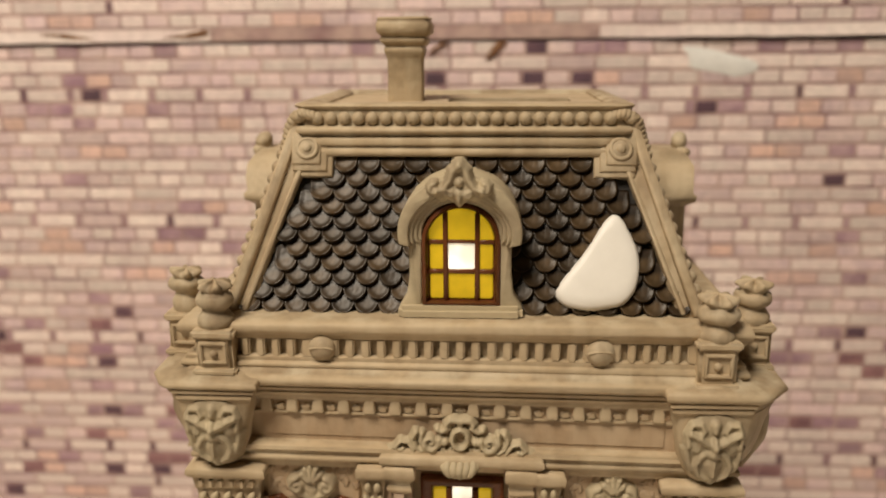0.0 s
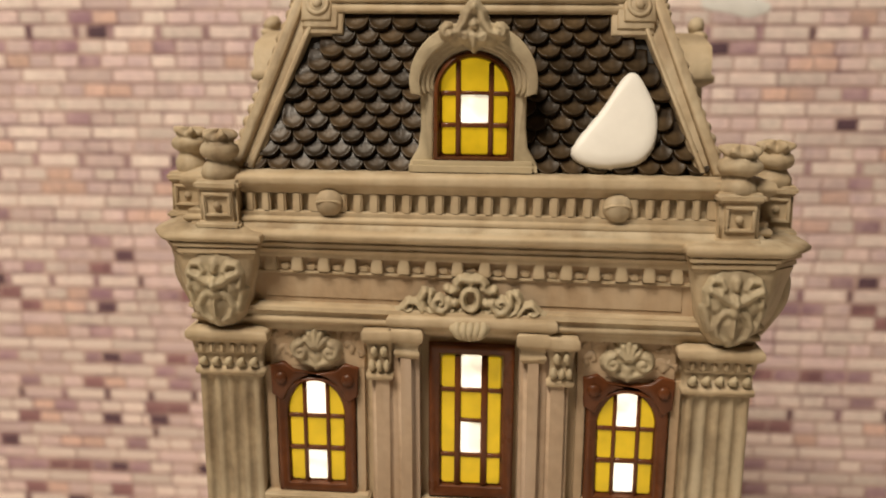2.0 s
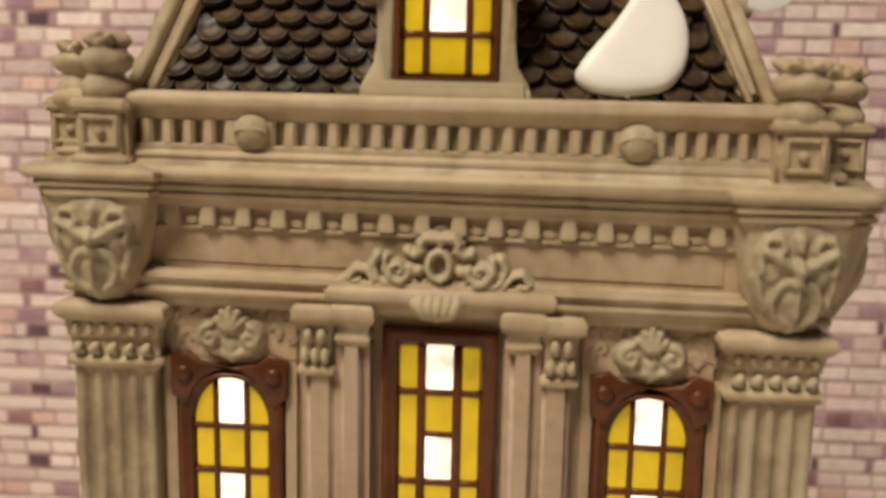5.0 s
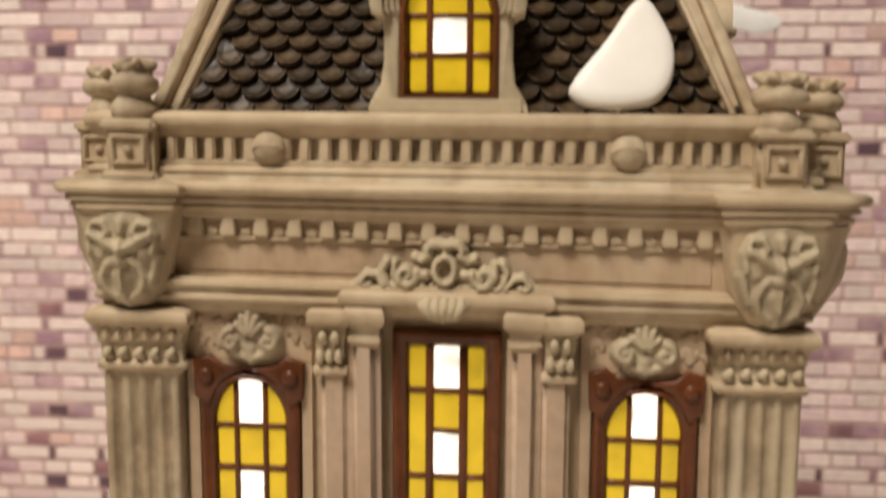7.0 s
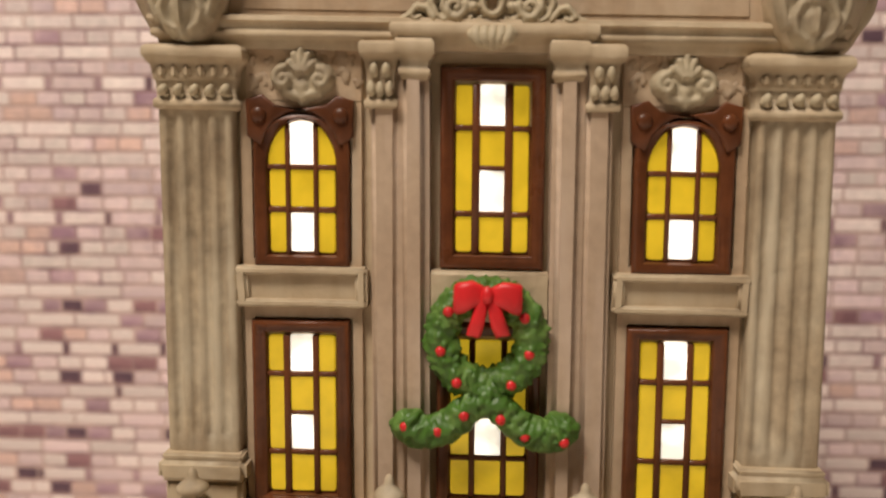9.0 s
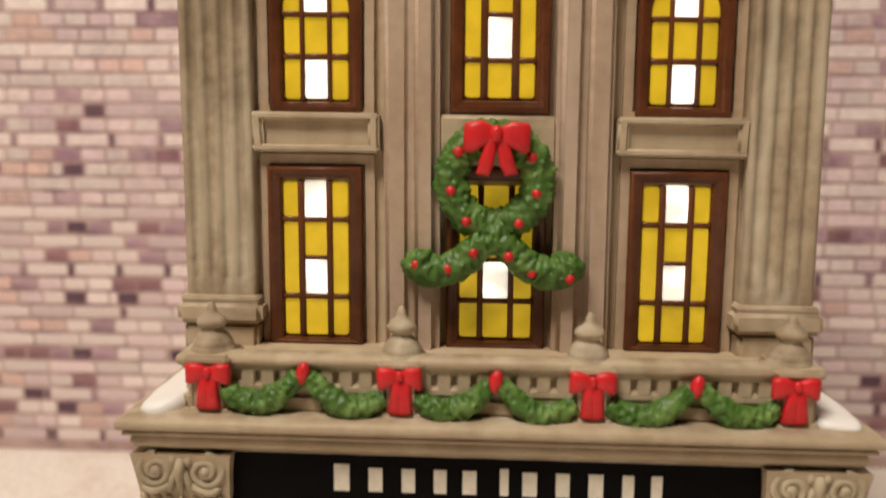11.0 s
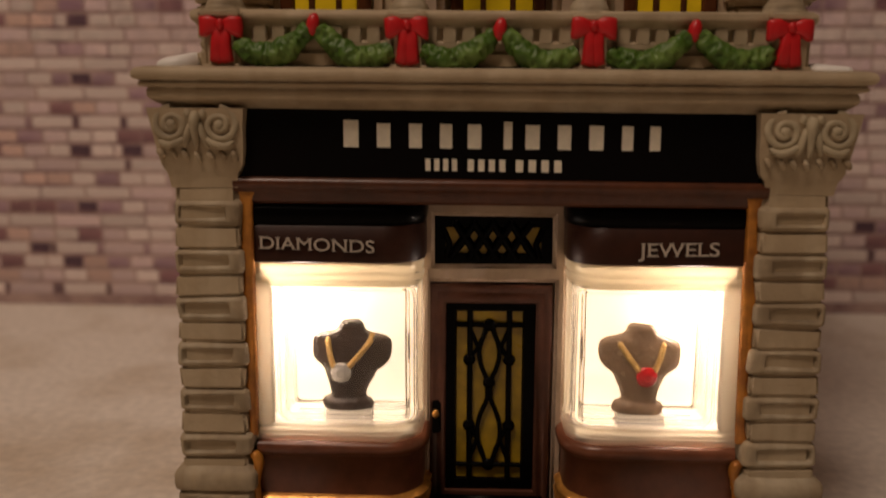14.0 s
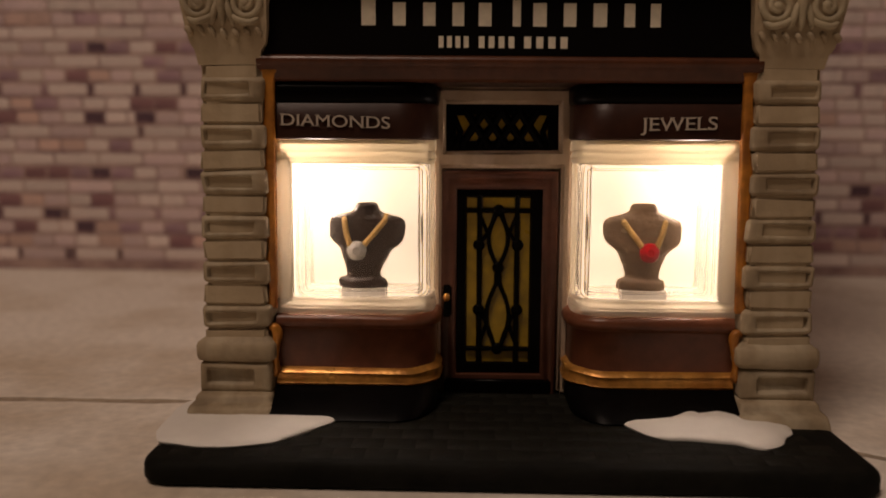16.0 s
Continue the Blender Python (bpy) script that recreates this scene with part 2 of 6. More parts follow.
def frosted(name, tint):
    """Frosted plastic of the window rims."""
    m = bpy.data.materials.new(name)
    m.use_nodes = True
    b = m.node_tree.nodes["Principled BSDF"]
    b.inputs["Base Color"].default_value = (*tint, 1)
    b.inputs["Transmission Weight"].default_value = 0.76
    b.inputs["Roughness"].default_value = 0.30
    b.inputs["IOR"].default_value = 1.30
    return m


# One rim plastic in two tints; the head's dimmer glow is in its colour.
FROST = frosted("frosted_plastic", (0.97, 0.90, 0.76))
DIMMEDFROST = frosted("dimmed_frosted_plastic", (0.66, 0.57, 0.42))


# ---- mesh helpers, all in centimetres ----
ORIGIN = {}
CAST = False  # set once the house itself is built: its casting leans a little


def sag(x, z):
    """How far the slightly skewed casting drops towards one side, in centimetres."""
    return -x * float(np.interp(z, (0, 6, 7, 9.5, 12.6, 13.6, 16, 17.3, 18.2, 18.8, 19.4, 25), (0, 0, 0.009, 0.006, 0.006, 0.010, 0.014, 0.019, 0.015, 0.012, 0.005, 0.004)))


def thing(name, base=(0, 0, 0), label="", category="", group="", kind=""):
    ob = new(name)
    ob.empty_display_size = 0.005
    ob.location = Vector(base) * CM
    ORIGIN[ob] = Vector(base)
    return tagged(ob, label, category, group, kind)


def part(name, bm, material, parent=None, label="", base=None, smooth=True, wobble=0.0):
    """Links bm, built in place in centimetres, as one mesh under its parent."""
    if wobble:
        for v in bm.verts:
            v.co += wobble * Vector(noise.noise_vector(v.co * 2.3))
    if CAST:
        for v in bm.verts:
            v.co.z += sag(v.co.x, v.co.z)
    o = Vector(base) if base is not None else (ORIGIN[parent] if parent else Vector())
    bmesh.ops.recalc_face_normals(bm, faces=bm.faces[:])
    bm.transform(Matrix.Scale(CM, 4) @ Matrix.Translation(-o))
    me = bpy.data.meshes.new(name)
    bm.to_mesh(me)
    bm.free()
    if smooth:
        me.shade_smooth()
        me.set_sharp_from_angle(angle=radians(62))
    me.materials.append(material)
    ob = new(name, me)
    ORIGIN[ob] = o
    if parent is not None:
        ob.parent = parent
        ob.location = (o - ORIGIN[parent]) * CM
    else:
        ob.location = o * CM
    return tagged(ob, label)


def join(bm, other):
    me = bpy.data.meshes.new("tmp")
    other.to_mesh(me)
    other.free()
    bm.from_mesh(me)
    bpy.data.meshes.remove(me)
    return bm


def box(bm, x0, x1, y0, y1, z0, z1, bevel=0.03, seg=3):
    bevel = min(bevel * 1.5, 0.3 * min(abs(x1 - x0), abs(y1 - y0), abs(z1 - z0))) if bevel > 0.02 else bevel
    t = bmesh.new()
    bmesh.ops.create_cube(t, size=1, matrix=Matrix.LocRotScale(((x0 + x1) / 2, (y0 + y1) / 2, (z0 + z1) / 2), None,
                                                                 (abs(x1 - x0), abs(y1 - y0), abs(z1 - z0))))
    if bevel:
        bmesh.ops.bevel(t, geom=t.edges[:], offset=bevel, segments=seg, affect="EDGES", clamp_overlap=True)
    return join(bm, t)


def loft(bm, loops, cap=(True, True), ring=True):
    """Bridges loops of equal counts of points."""
    rows = [[bm.verts.new(p) for p in loop] for loop in loops]
    n = len(rows[0])
    for a, b in zip(rows, rows[1:]):
        for i in range(n if ring else n - 1):
            j = (i + 1) % n
            bm.faces.new((a[i], a[j], b[j], b[i]))
    if cap[0]:
        bm.faces.new(rows[0][::-1])
    if cap[1]:
        bm.faces.new(rows[-1])
    return bm


def outline(pts, y):
    return [(x, y, z) for x, z in pts]


def inset(pts, d):
    """The polygon of (x, z) points shrunk by d (counter-clockwise given, or mirrored alike)."""
    area = sum(a[0] * b[1] - b[0] * a[1] for a, b in zip(pts, pts[1:] + pts[:1]))
    s, out, n = (1 if area > 0 else -1), [], len(pts)
    for i in range(n):
        p, q, r = Vector(pts[i - 1]), Vector(pts[i]), Vector(pts[(i + 1) % n])
        e, f = (q - p).normalized(), (r - q).normalized()
        na, nb = Vector((-e.y, e.x)) * s, Vector((-f.y, f.x)) * s
        k = (na + nb) / max(1 + na.dot(nb), 0.35)
        out.append(tuple(q + k * d))
    return out


def plate(bm, pts, y_back, y_front, bevel=0.03):
    """A flat piece with the outline pts in x and z, its front edge rounded."""
    return loft(bm, [outline(pts, y_back), outline(pts, y_front + bevel), outline(inset(pts, bevel * 0.4), y_front + bevel * 0.3),
                     outline(inset(pts, bevel), y_front)])


def sweep(bm, profile, path, closed=False, caps=True):
    """A moulding: profile of (out, z) carried along a path of (x, y); outwards is to the path's right."""
    loops, n = [], len(path)
    for i in range(n):
        q = Vector(path[i])
        e = (q - Vector(path[i - 1])).normalized() if (i or closed) else None
        f = (Vector(path[(i + 1) % n]) - q).normalized() if (i < n - 1 or closed) else None
        e, f = e or f, f or e
        na, nb = Vector((e.y, -e.x)), Vector((f.y, -f.x))
        k = (na + nb) / max(1 + na.dot(nb), 0.3)
        loops.append([(q.x + k.x * o, q.y + k.y * o, z) for o, z in profile])
    if closed:
        loops.append(loops[0])
    return loft(bm, loops, cap=(caps and not closed, caps and not closed))


def tube(bm, pts, radius, seg=8, flat=1.0, cap=True):
    """A round bar along pts; radius a number or one for each point; flat squashes it in y."""
    pts = [Vector(p) for p in pts]
    radii = radius if isinstance(radius, (list, tuple)) else [radius] * len(pts)
    loops, side = [], None
    for i, p in enumerate(pts):
        d = (pts[min(i + 1, len(pts) - 1)] - pts[max(i - 1, 0)]).normalized()
        ref = Vector((0, 1, 0)) if abs(d.y) < 0.9 else Vector((1, 0, 0))
        u = d.cross(ref).normalized()
        w = u.cross(d).normalized()
        loops.append([tuple(p + radii[i] * (math.cos(a) * u + flat * math.sin(a) * w)) for a in (2 * math.pi * k / seg for k in range(seg))])
    return loft(bm, loops, cap=(cap, cap))


def ball(bm, c, r, seg=12, rings=8, rot=None):
    r = r if isinstance(r, (tuple, list)) else (r, r, r)
    bmesh.ops.create_uvsphere(bm, u_segments=seg, v_segments=rings, radius=1,
                              matrix=Matrix.LocRotScale(c, rot or Euler((0, 0, 0)), r))
    return bm


def lathe(bm, prof, x, y, seg=20):
    loops = [[(x + max(r, 0.002) * math.cos(a), y + max(r, 0.002) * math.sin(a), z) for a in (2 * math.pi * k / seg for k in range(seg))]
             for r, z in prof]
    return loft(bm, loops)


def spiral(x, y, z, r0, r1, turns, start=0.0, hand=1, n=26, lift=0.0):
    pts = []
    for i in range(n):
        u = i / (n - 1)
        a, r = start + hand * turns * 2 * math.pi * u, r0 + (r1 - r0) * u
        pts.append((x + r * math.cos(a), y - lift * u, z + r * math.sin(a)))
    return pts


def smooth(pts, n=6):
    """A rounder line through the points (Catmull-Rom)."""
    p = [Vector(q) for q in pts]
    p = [2 * p[0] - p[1]] + p + [2 * p[-1] - p[-2]]
    out = []
    for i in range(1, len(p) - 2):
        for k in range(n):
            t = k / n
            out.append(0.5 * (2 * p[i] + (p[i + 1] - p[i - 1]) * t + (2 * p[i - 1] - 5 * p[i] + 4 * p[i + 1] - p[i + 2]) * t * t
                              + (3 * p[i] - p[i - 1] - 3 * p[i + 1] + p[i + 2]) * t ** 3))
    return out + [p[-2]]


def bend(bm, pts, radii, seg=10, flat=1.0, n=6):
    """A rounded bar through a few points, its thickness eased between them; round ends."""
    line = smooth(pts, n)
    r = [q[0] for q in smooth([(a, 0, 0) for a in radii], n)]
    m = len(line)
    r = [max(v, 0.004) for v in r]
    r = [v * min(1.0, 0.45 + 0.55 * i / 2, 0.45 + 0.55 * (m - 1 - i) / 2) for i, v in enumerate(r)]
    return tube(bm, line, r, seg, flat)


def arc(x, z, rx, rz, a0, a1, n=14):
    """Points on an oval, angles in degrees."""
    return [(x + rx * math.cos(radians(a0 + (a1 - a0) * k / n)), z + rz * math.sin(radians(a0 + (a1 - a0) * k / n))) for k in range(n + 1)]


def curl(x, z, r0, r1, turns, start, hand, n=20):
    return [(p[0], p[2]) for p in spiral(x, 0, z, r0, r1, turns, start, hand, n)]


def carve(bm, strokes, ground, step=0.028, rough=0.012):
    """Soft carved relief: rounded ridges along strokes (points, radius from and to, height), melted together on a ground y(x, z)."""
    xs = [p[0] for pts, _, _, _ in strokes for p in pts]
    zs = [p[1] for pts, _, _, _ in strokes for p in pts]
    reach = max(max(a, b) for _, a, b, _ in strokes)
    gx = np.arange(min(xs) - reach, max(xs) + reach + step, step)
    gz = np.arange(min(zs) - reach, max(zs) + reach + step, step)
    X, Z = np.meshgrid(gx, gz)
    total = np.zeros_like(X)
    for pts, ra, rb, height in strokes:
        best = np.zeros_like(X)
        m = max(len(pts) - 1, 1)
        for i in range(m):
            a, b = pts[i], pts[min(i + 1, len(pts) - 1)]
            dx, dz = b[0] - a[0], b[1] - a[1]
            t = np.clip(((X - a[0]) * dx + (Z - a[1]) * dz) / max(dx * dx + dz * dz, 1e-9), 0, 1)
            d2 = (X - a[0] - t * dx) ** 2 + (Z - a[1] - t * dz) ** 2
            r = ra + (rb - ra) * (i + t) / m
            best = np.maximum(best, height * np.sqrt(np.clip(1 - d2 / (r * r), 0, 1)))
        total = (total ** 3 + best ** 3) ** (1 / 3)
    soft = total.copy()
    soft[1:-1, 1:-1] = (4 * total[1:-1, 1:-1] + total[:-2, 1:-1] + total[2:, 1:-1] + total[1:-1, :-2] + total[1:-1, 2:]) / 8
    keep = soft > 0.006
    verts = {}

    def at(i, j):
        if (i, j) not in verts:
            x, z, h = float(X[i, j]), float(Z[i, j]), float(soft[i, j])
            h = h + rough * noise.noise((x * 9, z * 9, 1.7)) if h > 0.006 else -0.03
            verts[i, j] = bm.verts.new((x, ground(x, z) - h, z))
        return verts[i, j]

    for i in range(len(gz) - 1):
        for j in range(len(gx) - 1):
            if keep[i, j] or keep[i + 1, j] or keep[i, j + 1] or keep[i + 1, j + 1]:
                bm.faces.new((at(i, j), at(i, j + 1), at(i + 1, j + 1), at(i + 1, j)))
    return bm


def taper(n, a, b):
    return [a + (b - a) * i / (n - 1) for i in range(n)]


# ---- the room, the table and the brick-paper wall ----
def room():
    bm = bmesh.new()
    box(bm, -200, 200, -230, 160, -78, -75, 0)
    tagged(part("floor", bm, FLOORWOOD, smooth=False), "plain brown wooden floor of the room", "floor", kind="structure")
    bm = bmesh.new()
    box(bm, -200, 200, -230, 160, 165, 168, 0)
    tagged(part("ceiling", bm, PLASTER, smooth=False), "plain warm white plaster ceiling", "ceiling", kind="structure")
    for nm, b in (("wall_north", (-200, 200, 160, 163)), ("wall_south", (-200, 200, -233, -230)),
                  ("wall_west", (-203, -200, -230, 160)), ("wall_east", (200, 203, -230, 160))):
        bm = bmesh.new()
        box(bm, *b, -75, 165, 0)
        tagged(part(nm, bm, PLASTER, smooth=False), "plain warm white plaster room wall", "wall", kind="structure")


def seam_y(x):
    return float(np.interp(x, (-75, -6, 5.6, 6.9, 8.5, 75), (0.44, 0.42, -1.45, -2.4, -2.9, -9.0))) + 0.10 * noise.noise((x * 0.7, 4.0, 0.0))


def table():
    t = thing("table", (0, 0, -75), "table with a cream stone top in two slabs", "table")
    for far in (True, False):
        bm = bmesh.new()
        side, lift = (1, 0.0) if far else (-1, -0.03)
        xs = [-75] + [-22 + 0.25 * k for k in range(177)] + [75]
        edge = [(x, seam_y(x) + side * (0.12 + 0.09 * noise.noise((x * 1.3, side * 5.0, 0.0)))) for x in xs]
        pts = edge + [(75, 52), (-75, 52)] if far else [(-75, -55), (75, -55)] + edge[::-1]
        rim = [(x, y + (0.04 * side if abs(y) < 12 else 0.0)) for x, y in pts]
        loft(bm, [[(x, y, -3) for x, y in pts], [(x, y, lift - 0.05) for x, y in pts], [(x, y, lift) for x, y in rim]])
        part("tabletop", bm, TABLESTONE, t, smooth=False)
    bm = bmesh.new()
    loft(bm, [[(x, seam_y(x) - 0.2, -2.9), (x, seam_y(x) - 0.2, -0.045), (x, seam_y(x) + 0.2, -0.035), (x, seam_y(x) + 0.2, -2.9)] for x in [-74] + [-22 + 0.5 * k for k in range(89)] + [74]])
    part("grout", bm, GROUT, t, "dirty brown joint", smooth=False)
    for x in (-68, 68):
        for y in (-48, 45):
            bm = bmesh.new()
            box(bm, x - 3, x + 3, y - 3, y + 3, -75, -3, 0.4)
            part("leg", bm, WOODLEG, t)


def backdrop():
    bm = bmesh.new()
    box(bm, -48, 48, 18.75, 20.2, 0, 24.99, 0.02)
    box(bm, -48, 48, 18.75, 20.2, 25.13, 44, 0.02)
    box(bm, -48, 48, 20.2, 20.5, 0, 44, 0.02)
    wall = tagged(part("backdrop", bm, MORTAR), "upright panel covered with printed pink and cream brick paper", "backdrop",
                  kind="structure")
    bm = bmesh.new()
    box(bm, -48, 48, 18.58, 18.75, 0.0, 24.99, 0.02)
    part("lower_sheet", bm, MORTAR, wall)
    bm = bmesh.new()
    box(bm, -48, 48, 18.56, 18.75, 25.13, 43.5, 0.02)
    part("upper_sheet", bm, MORTAR, wall)
    rng = random.Random(11)
    pitch = 0.574
    darks = [(-15.7, 22.92), (2.1, 23.6), (4.0, 23.6), (2.2, 24.75), (-1.75, 23.65), (8.8, 22.43), (-16.25, 11.67), (-16.25, 9.35),
             (-21.3, 5.4), (15.4, 13.5), (-16.3, 4.18), (-16.45, 6.45), (-21.1, 12.9), (15.15, 3.8), (13.9, 19.4), (-15.3, 13.95),
             (-17.05, 2.0), (-12.27, 4.22), (-18.4, 2.45), (-14.3, 6.2)]
    rows = {}
    for x, z in darks:
        rows.setdefault(round((z - 0.10) / pitch), []).append(x)
    # one brick face: a flat front with a soft rim
    unit = bmesh.new()
    loft(unit, [outline([(-0.5, -0.5), (0.5, -0.5), (0.5, 0.5), (-0.5, 0.5)], 0.0),
                outline([(-0.49, -0.46), (0.49, -0.46), (0.49, 0.46), (-0.49, 0.46)], -0.022),
                outline([(-0.47, -0.40), (0.47, -0.40), (0.47, 0.40), (-0.47, 0.40)], -0.03)], cap=(False, True))
    unit.transform(Matrix.Scale(CM, 4))
    shared = {}
    for tone, _, _ in BRICK_TONES:
        me = bpy.data.meshes.new("brick")
        unit.to_mesh(me)
        me.materials.append(BRICKS[tone, "object"])
        shared[tone] = me
    unit.free()
    rest = {tone: ([], []) for tone, _, _ in BRICK_TONES}

    def lay(x0, x1, z, tone):
        w, h, x = x1 - x0 - 0.09, pitch - 0.13, (x0 + x1) / 2
        y = 18.58 if z < 25.1 else 18.56
        near = (-21.0 < x < -6.5 and 0.2 < z < 10.2) or (7.0 < x < 16.5 and 0.2 < z < 7.5)
        if near:
            ob = new("brick", shared[tone])
            ob.parent = wall
            ob.location = (x * CM, y * CM, z * CM)
            ob.rotation_euler = (0, radians(rng.uniform(-0.25, 0.25)), 0)
            ob.scale = (w, 1, h * rng.uniform(0.96, 1.02))
            return
        verts, faces = rest[tone]
        k = len(verts)
        for s, d in ((1.0, 0.0), (0.93, -0.022), (0.82, -0.03)):
            sx = 1 - (1 - s) * h / max(w, 0.1)
            for a, b in ((-0.5, -0.5), (0.5, -0.5), (0.5, 0.5), (-0.5, 0.5)):
                verts.append(((x + a * w * sx) * CM, (y + d) * CM, (z + b * h * s) * CM))
        for r in (0, 4):
            for i in range(4):
                j = (i + 1) % 4
                faces.append((k + r + i, k + r + j, k + r + 4 + j, k + r + 4 + i))
        faces.append((k + 8, k + 9, k + 10, k + 11))

    # the print repeats every nine courses: courses of long pale bricks between courses of short, varied ones
    short = {0: "mmrmmcpcm", 2: "spcmpmcpr", 4: "mmrrccsmp", 5: "cspcrsspc", 7: "cpsscmpcp"}
    letters = {"c": "cream_brick", "p": "pink_brick", "s": "salmon_brick", "m": "mauve_brick", "r": "maroon_brick"}
    for row in range(0, 75):
        z = 0.10 + pitch * row
        if z < 0.2 or 24.85 < z < 25.4 or z > 42.8:
            continue
        kind = (16 - row) % 9
        marks = sorted(rows.get(row, []))
        x = -32.0 + rng.uniform(0, 1.6)
        if kind == 3:
            x = -18.66 - 1.96 * 7
        k = rng.randrange(9)
        while x < 32:
            if marks and x > marks[0] - 0.7:
                m = marks.pop(0)
                lay(max(x, m - 0.45), m + 0.42, z, "dark_plum_brick")
                x = m + 0.42
                continue
            patch = noise.noise((x * 0.16, 7.7, z * 0.3)) + 0.5 * noise.noise((x * 0.5, 3.1, z * 0.6)) + 0.6 * min(max((13 - z) / 7, -0.7), 1)
            u = rng.random() + 0.30 * patch
            if kind in short:
                w = rng.choice((0.95, 0.98, 1.0, 1.05))
                tone = letters[short[kind][k % 9]]
                if u < 0.22:
                    tone = "cream_brick" if tone in ("pink_brick", "mauve_brick") else "pink_brick"
                elif u > 1.05 and tone == "mauve_brick":
                    tone = "maroon_brick"
                elif z > 14 and tone == "mauve_brick" and u < 0.80:
                    tone = "pink_brick"
                elif z > 14 and tone == "maroon_brick" and u < 0.9:
                    tone = "mauve_brick"
            elif kind == 3:
                w, tone = (0.24, "dark_plum_brick" if u > 0.55 else "mauve_brick") if k % 2 else (1.72, "cream_brick" if u < 0.8 else "pink_brick")
            else:
                w = rng.uniform(1.80, 1.95)
                tone = "cream_brick" if u < 0.74 else "pink_brick"
                if u > 1.12:
                    w, tone = 0.95, "mauve_brick"
                elif kind == 6 and rng.random() < 0.12:
                    w, tone = 0.22, "dark_plum_brick"
            if marks and x + w > marks[0] - 0.5:
                w = max(marks[0] - 0.44 - x, 0.3)
            lay(x, x + w, z, tone)
            x += w
            k += 1
    for tone, (verts, faces) in rest.items():
        me = bpy.data.meshes.new("brick_field")
        me.from_pydata(verts, [], faces)
        me.materials.append(BRICKS[tone, "island"])
        ob = new("brick_field", me)
        ob.parent = wall
        tagged(ob, kind="stuff")
    # the torn, curling joint between the two sheets
    for x0, x1, curl in ((4.6, 33.0, 0.30), (-33.0, -10.6, 0.2)):
        bm = bmesh.new()
        n, loops = 40, []
        for i in range(n + 1):
            u = i / n
            x = x0 + (x1 - x0) * u
            c = curl * (0.55 + 0.5 * abs(noise.noise((x * 0.6, 3.1, 0)))) * min(1, 6 * u + 0.15, 6 * (1 - u) + 0.15)
            e = 25.14 + 0.04 * noise.noise((x * 1.4, 0.3, 0))
            prof = [(18.54, e + 0.45), (18.53 - c * 0.3, e + 0.18), (18.53 - c, e), (18.50 - c, e + 0.01), (18.50 - c * 0.3, e + 0.2), (18.51, e + 0.47)]
            loops.append([(x, y, z) for y, z in prof])
        loft(bm, loops)
        part("torn_edge", bm, BRICKS["cream_brick", "island"], wall, "curling torn edge of the brick paper")
    # Brown tears; the first two also paint in shade along the gap.
    for pts in ([(-12.5, 25.30), (-11.4, 25.28), (-10.66, 25.40), (-10.72, 25.62), (-11.6, 25.42)], [(-17.5, 25.50), (-16.4, 25.28), (-15.2, 25.10), (-15.3, 25.30), (-16.4, 25.48)], [(0.2, 24.40), (0.42, 24.42), (1.05, 25.02), (0.66, 25.04)],
                [(-1.98, 24.65), (-1.85, 24.66), (-1.25, 25.0), (-1.5, 25.02)]):
        bm = bmesh.new()
        plate(bm, pts, 18.54, 18.42, 0.02)
        part("paper_tear", bm, PAPERTEARSHADE, wall, "brown torn paper fibres and painted gap shade")
    bm = bmesh.new()
    pts = [(9.05 + 1.35 * math.cos(a) * (1 + 0.22 * math.sin(3 * a + 1)), 24.2 + 0.55 * math.sin(a) * (1 + 0.25 * math.cos(2 * a)) - 0.28 * math.cos(a))
           for a in (2 * math.pi * i / 22 for i in range(22))]
    plate(bm, pts, 18.57, 18.53, 0.015)
    part("bare_patch", bm, PAPERWHITE, wall, "bare white patch where the print is rubbed off")


room()
table()
backdrop()

# ---- the model house ----
CAST = True
HOUSE = thing("model_house", (0, 0, 0),
              "lit grey-beige ceramic model shop with a mansard roof, on stone", "model house")


def repeat(ob, offsets):
    z = sum(v.co.z for v in ob.data.vertices) / len(ob.data.vertices) / CM
    start = ob.location.copy()
    for o in offsets:
        c = ob.copy()
        scene.collection.objects.link(c)
        c.location = start + (Vector(o) + Vector((0, 0, sag(start.x / CM + o[0], z)))) * CM
    ob.location.z += sag(start.x / CM, z) * CM


def filleted(x0, x1, z0, z1, r, n=6):
    """A rectangle in x and z with rounded corners."""
    return [(cx + r * math.cos(q + math.pi / 2 * k / n), cz + r * math.sin(q + math.pi / 2 * k / n))
            for cx, cz, q in ((x1 - r, z1 - r, 0), (x0 + r, z1 - r, math.pi / 2), (x0 + r, z0 + r, math.pi), (x1 - r, z0 + r, 1.5 * math.pi))
            for k in range(n + 1)]


def slab():
    bm = bmesh.new()
    rim = filleted(-5.86, 5.82, -4.08, 8.6, 0.5, 8)
    loft(bm, [[(x, y, z) for x, y in inset(rim, d)] for d, z in ((0.04, 0.0), (0.0, 0.06), (0.0, 0.24), (0.03, 0.31), (0.09, 0.37), (0.17, 0.40))])
    base = part("base_slab", bm, SLAB, HOUSE, "rounded charcoal pavement slab", wobble=0.03)
    bm = bmesh.new()
    box(bm, -0.260, 0.260, -0.240, 0.240, 0.38, 0.405, 0.008, 1)
    one = part("paver", bm, PAVER, base)
    one.location = Vector((-5.2, -3.55, 0)) * CM
    spots = []
    for j in range(8):
        for i in range(21):
            x = -5.2 + 0.53 * i + (0.26 if j % 2 else 0)
            if (i or j) and x < 5.35:
                spots.append((x + 5.2, 0.49 * j, 0))
    repeat(one, spots)


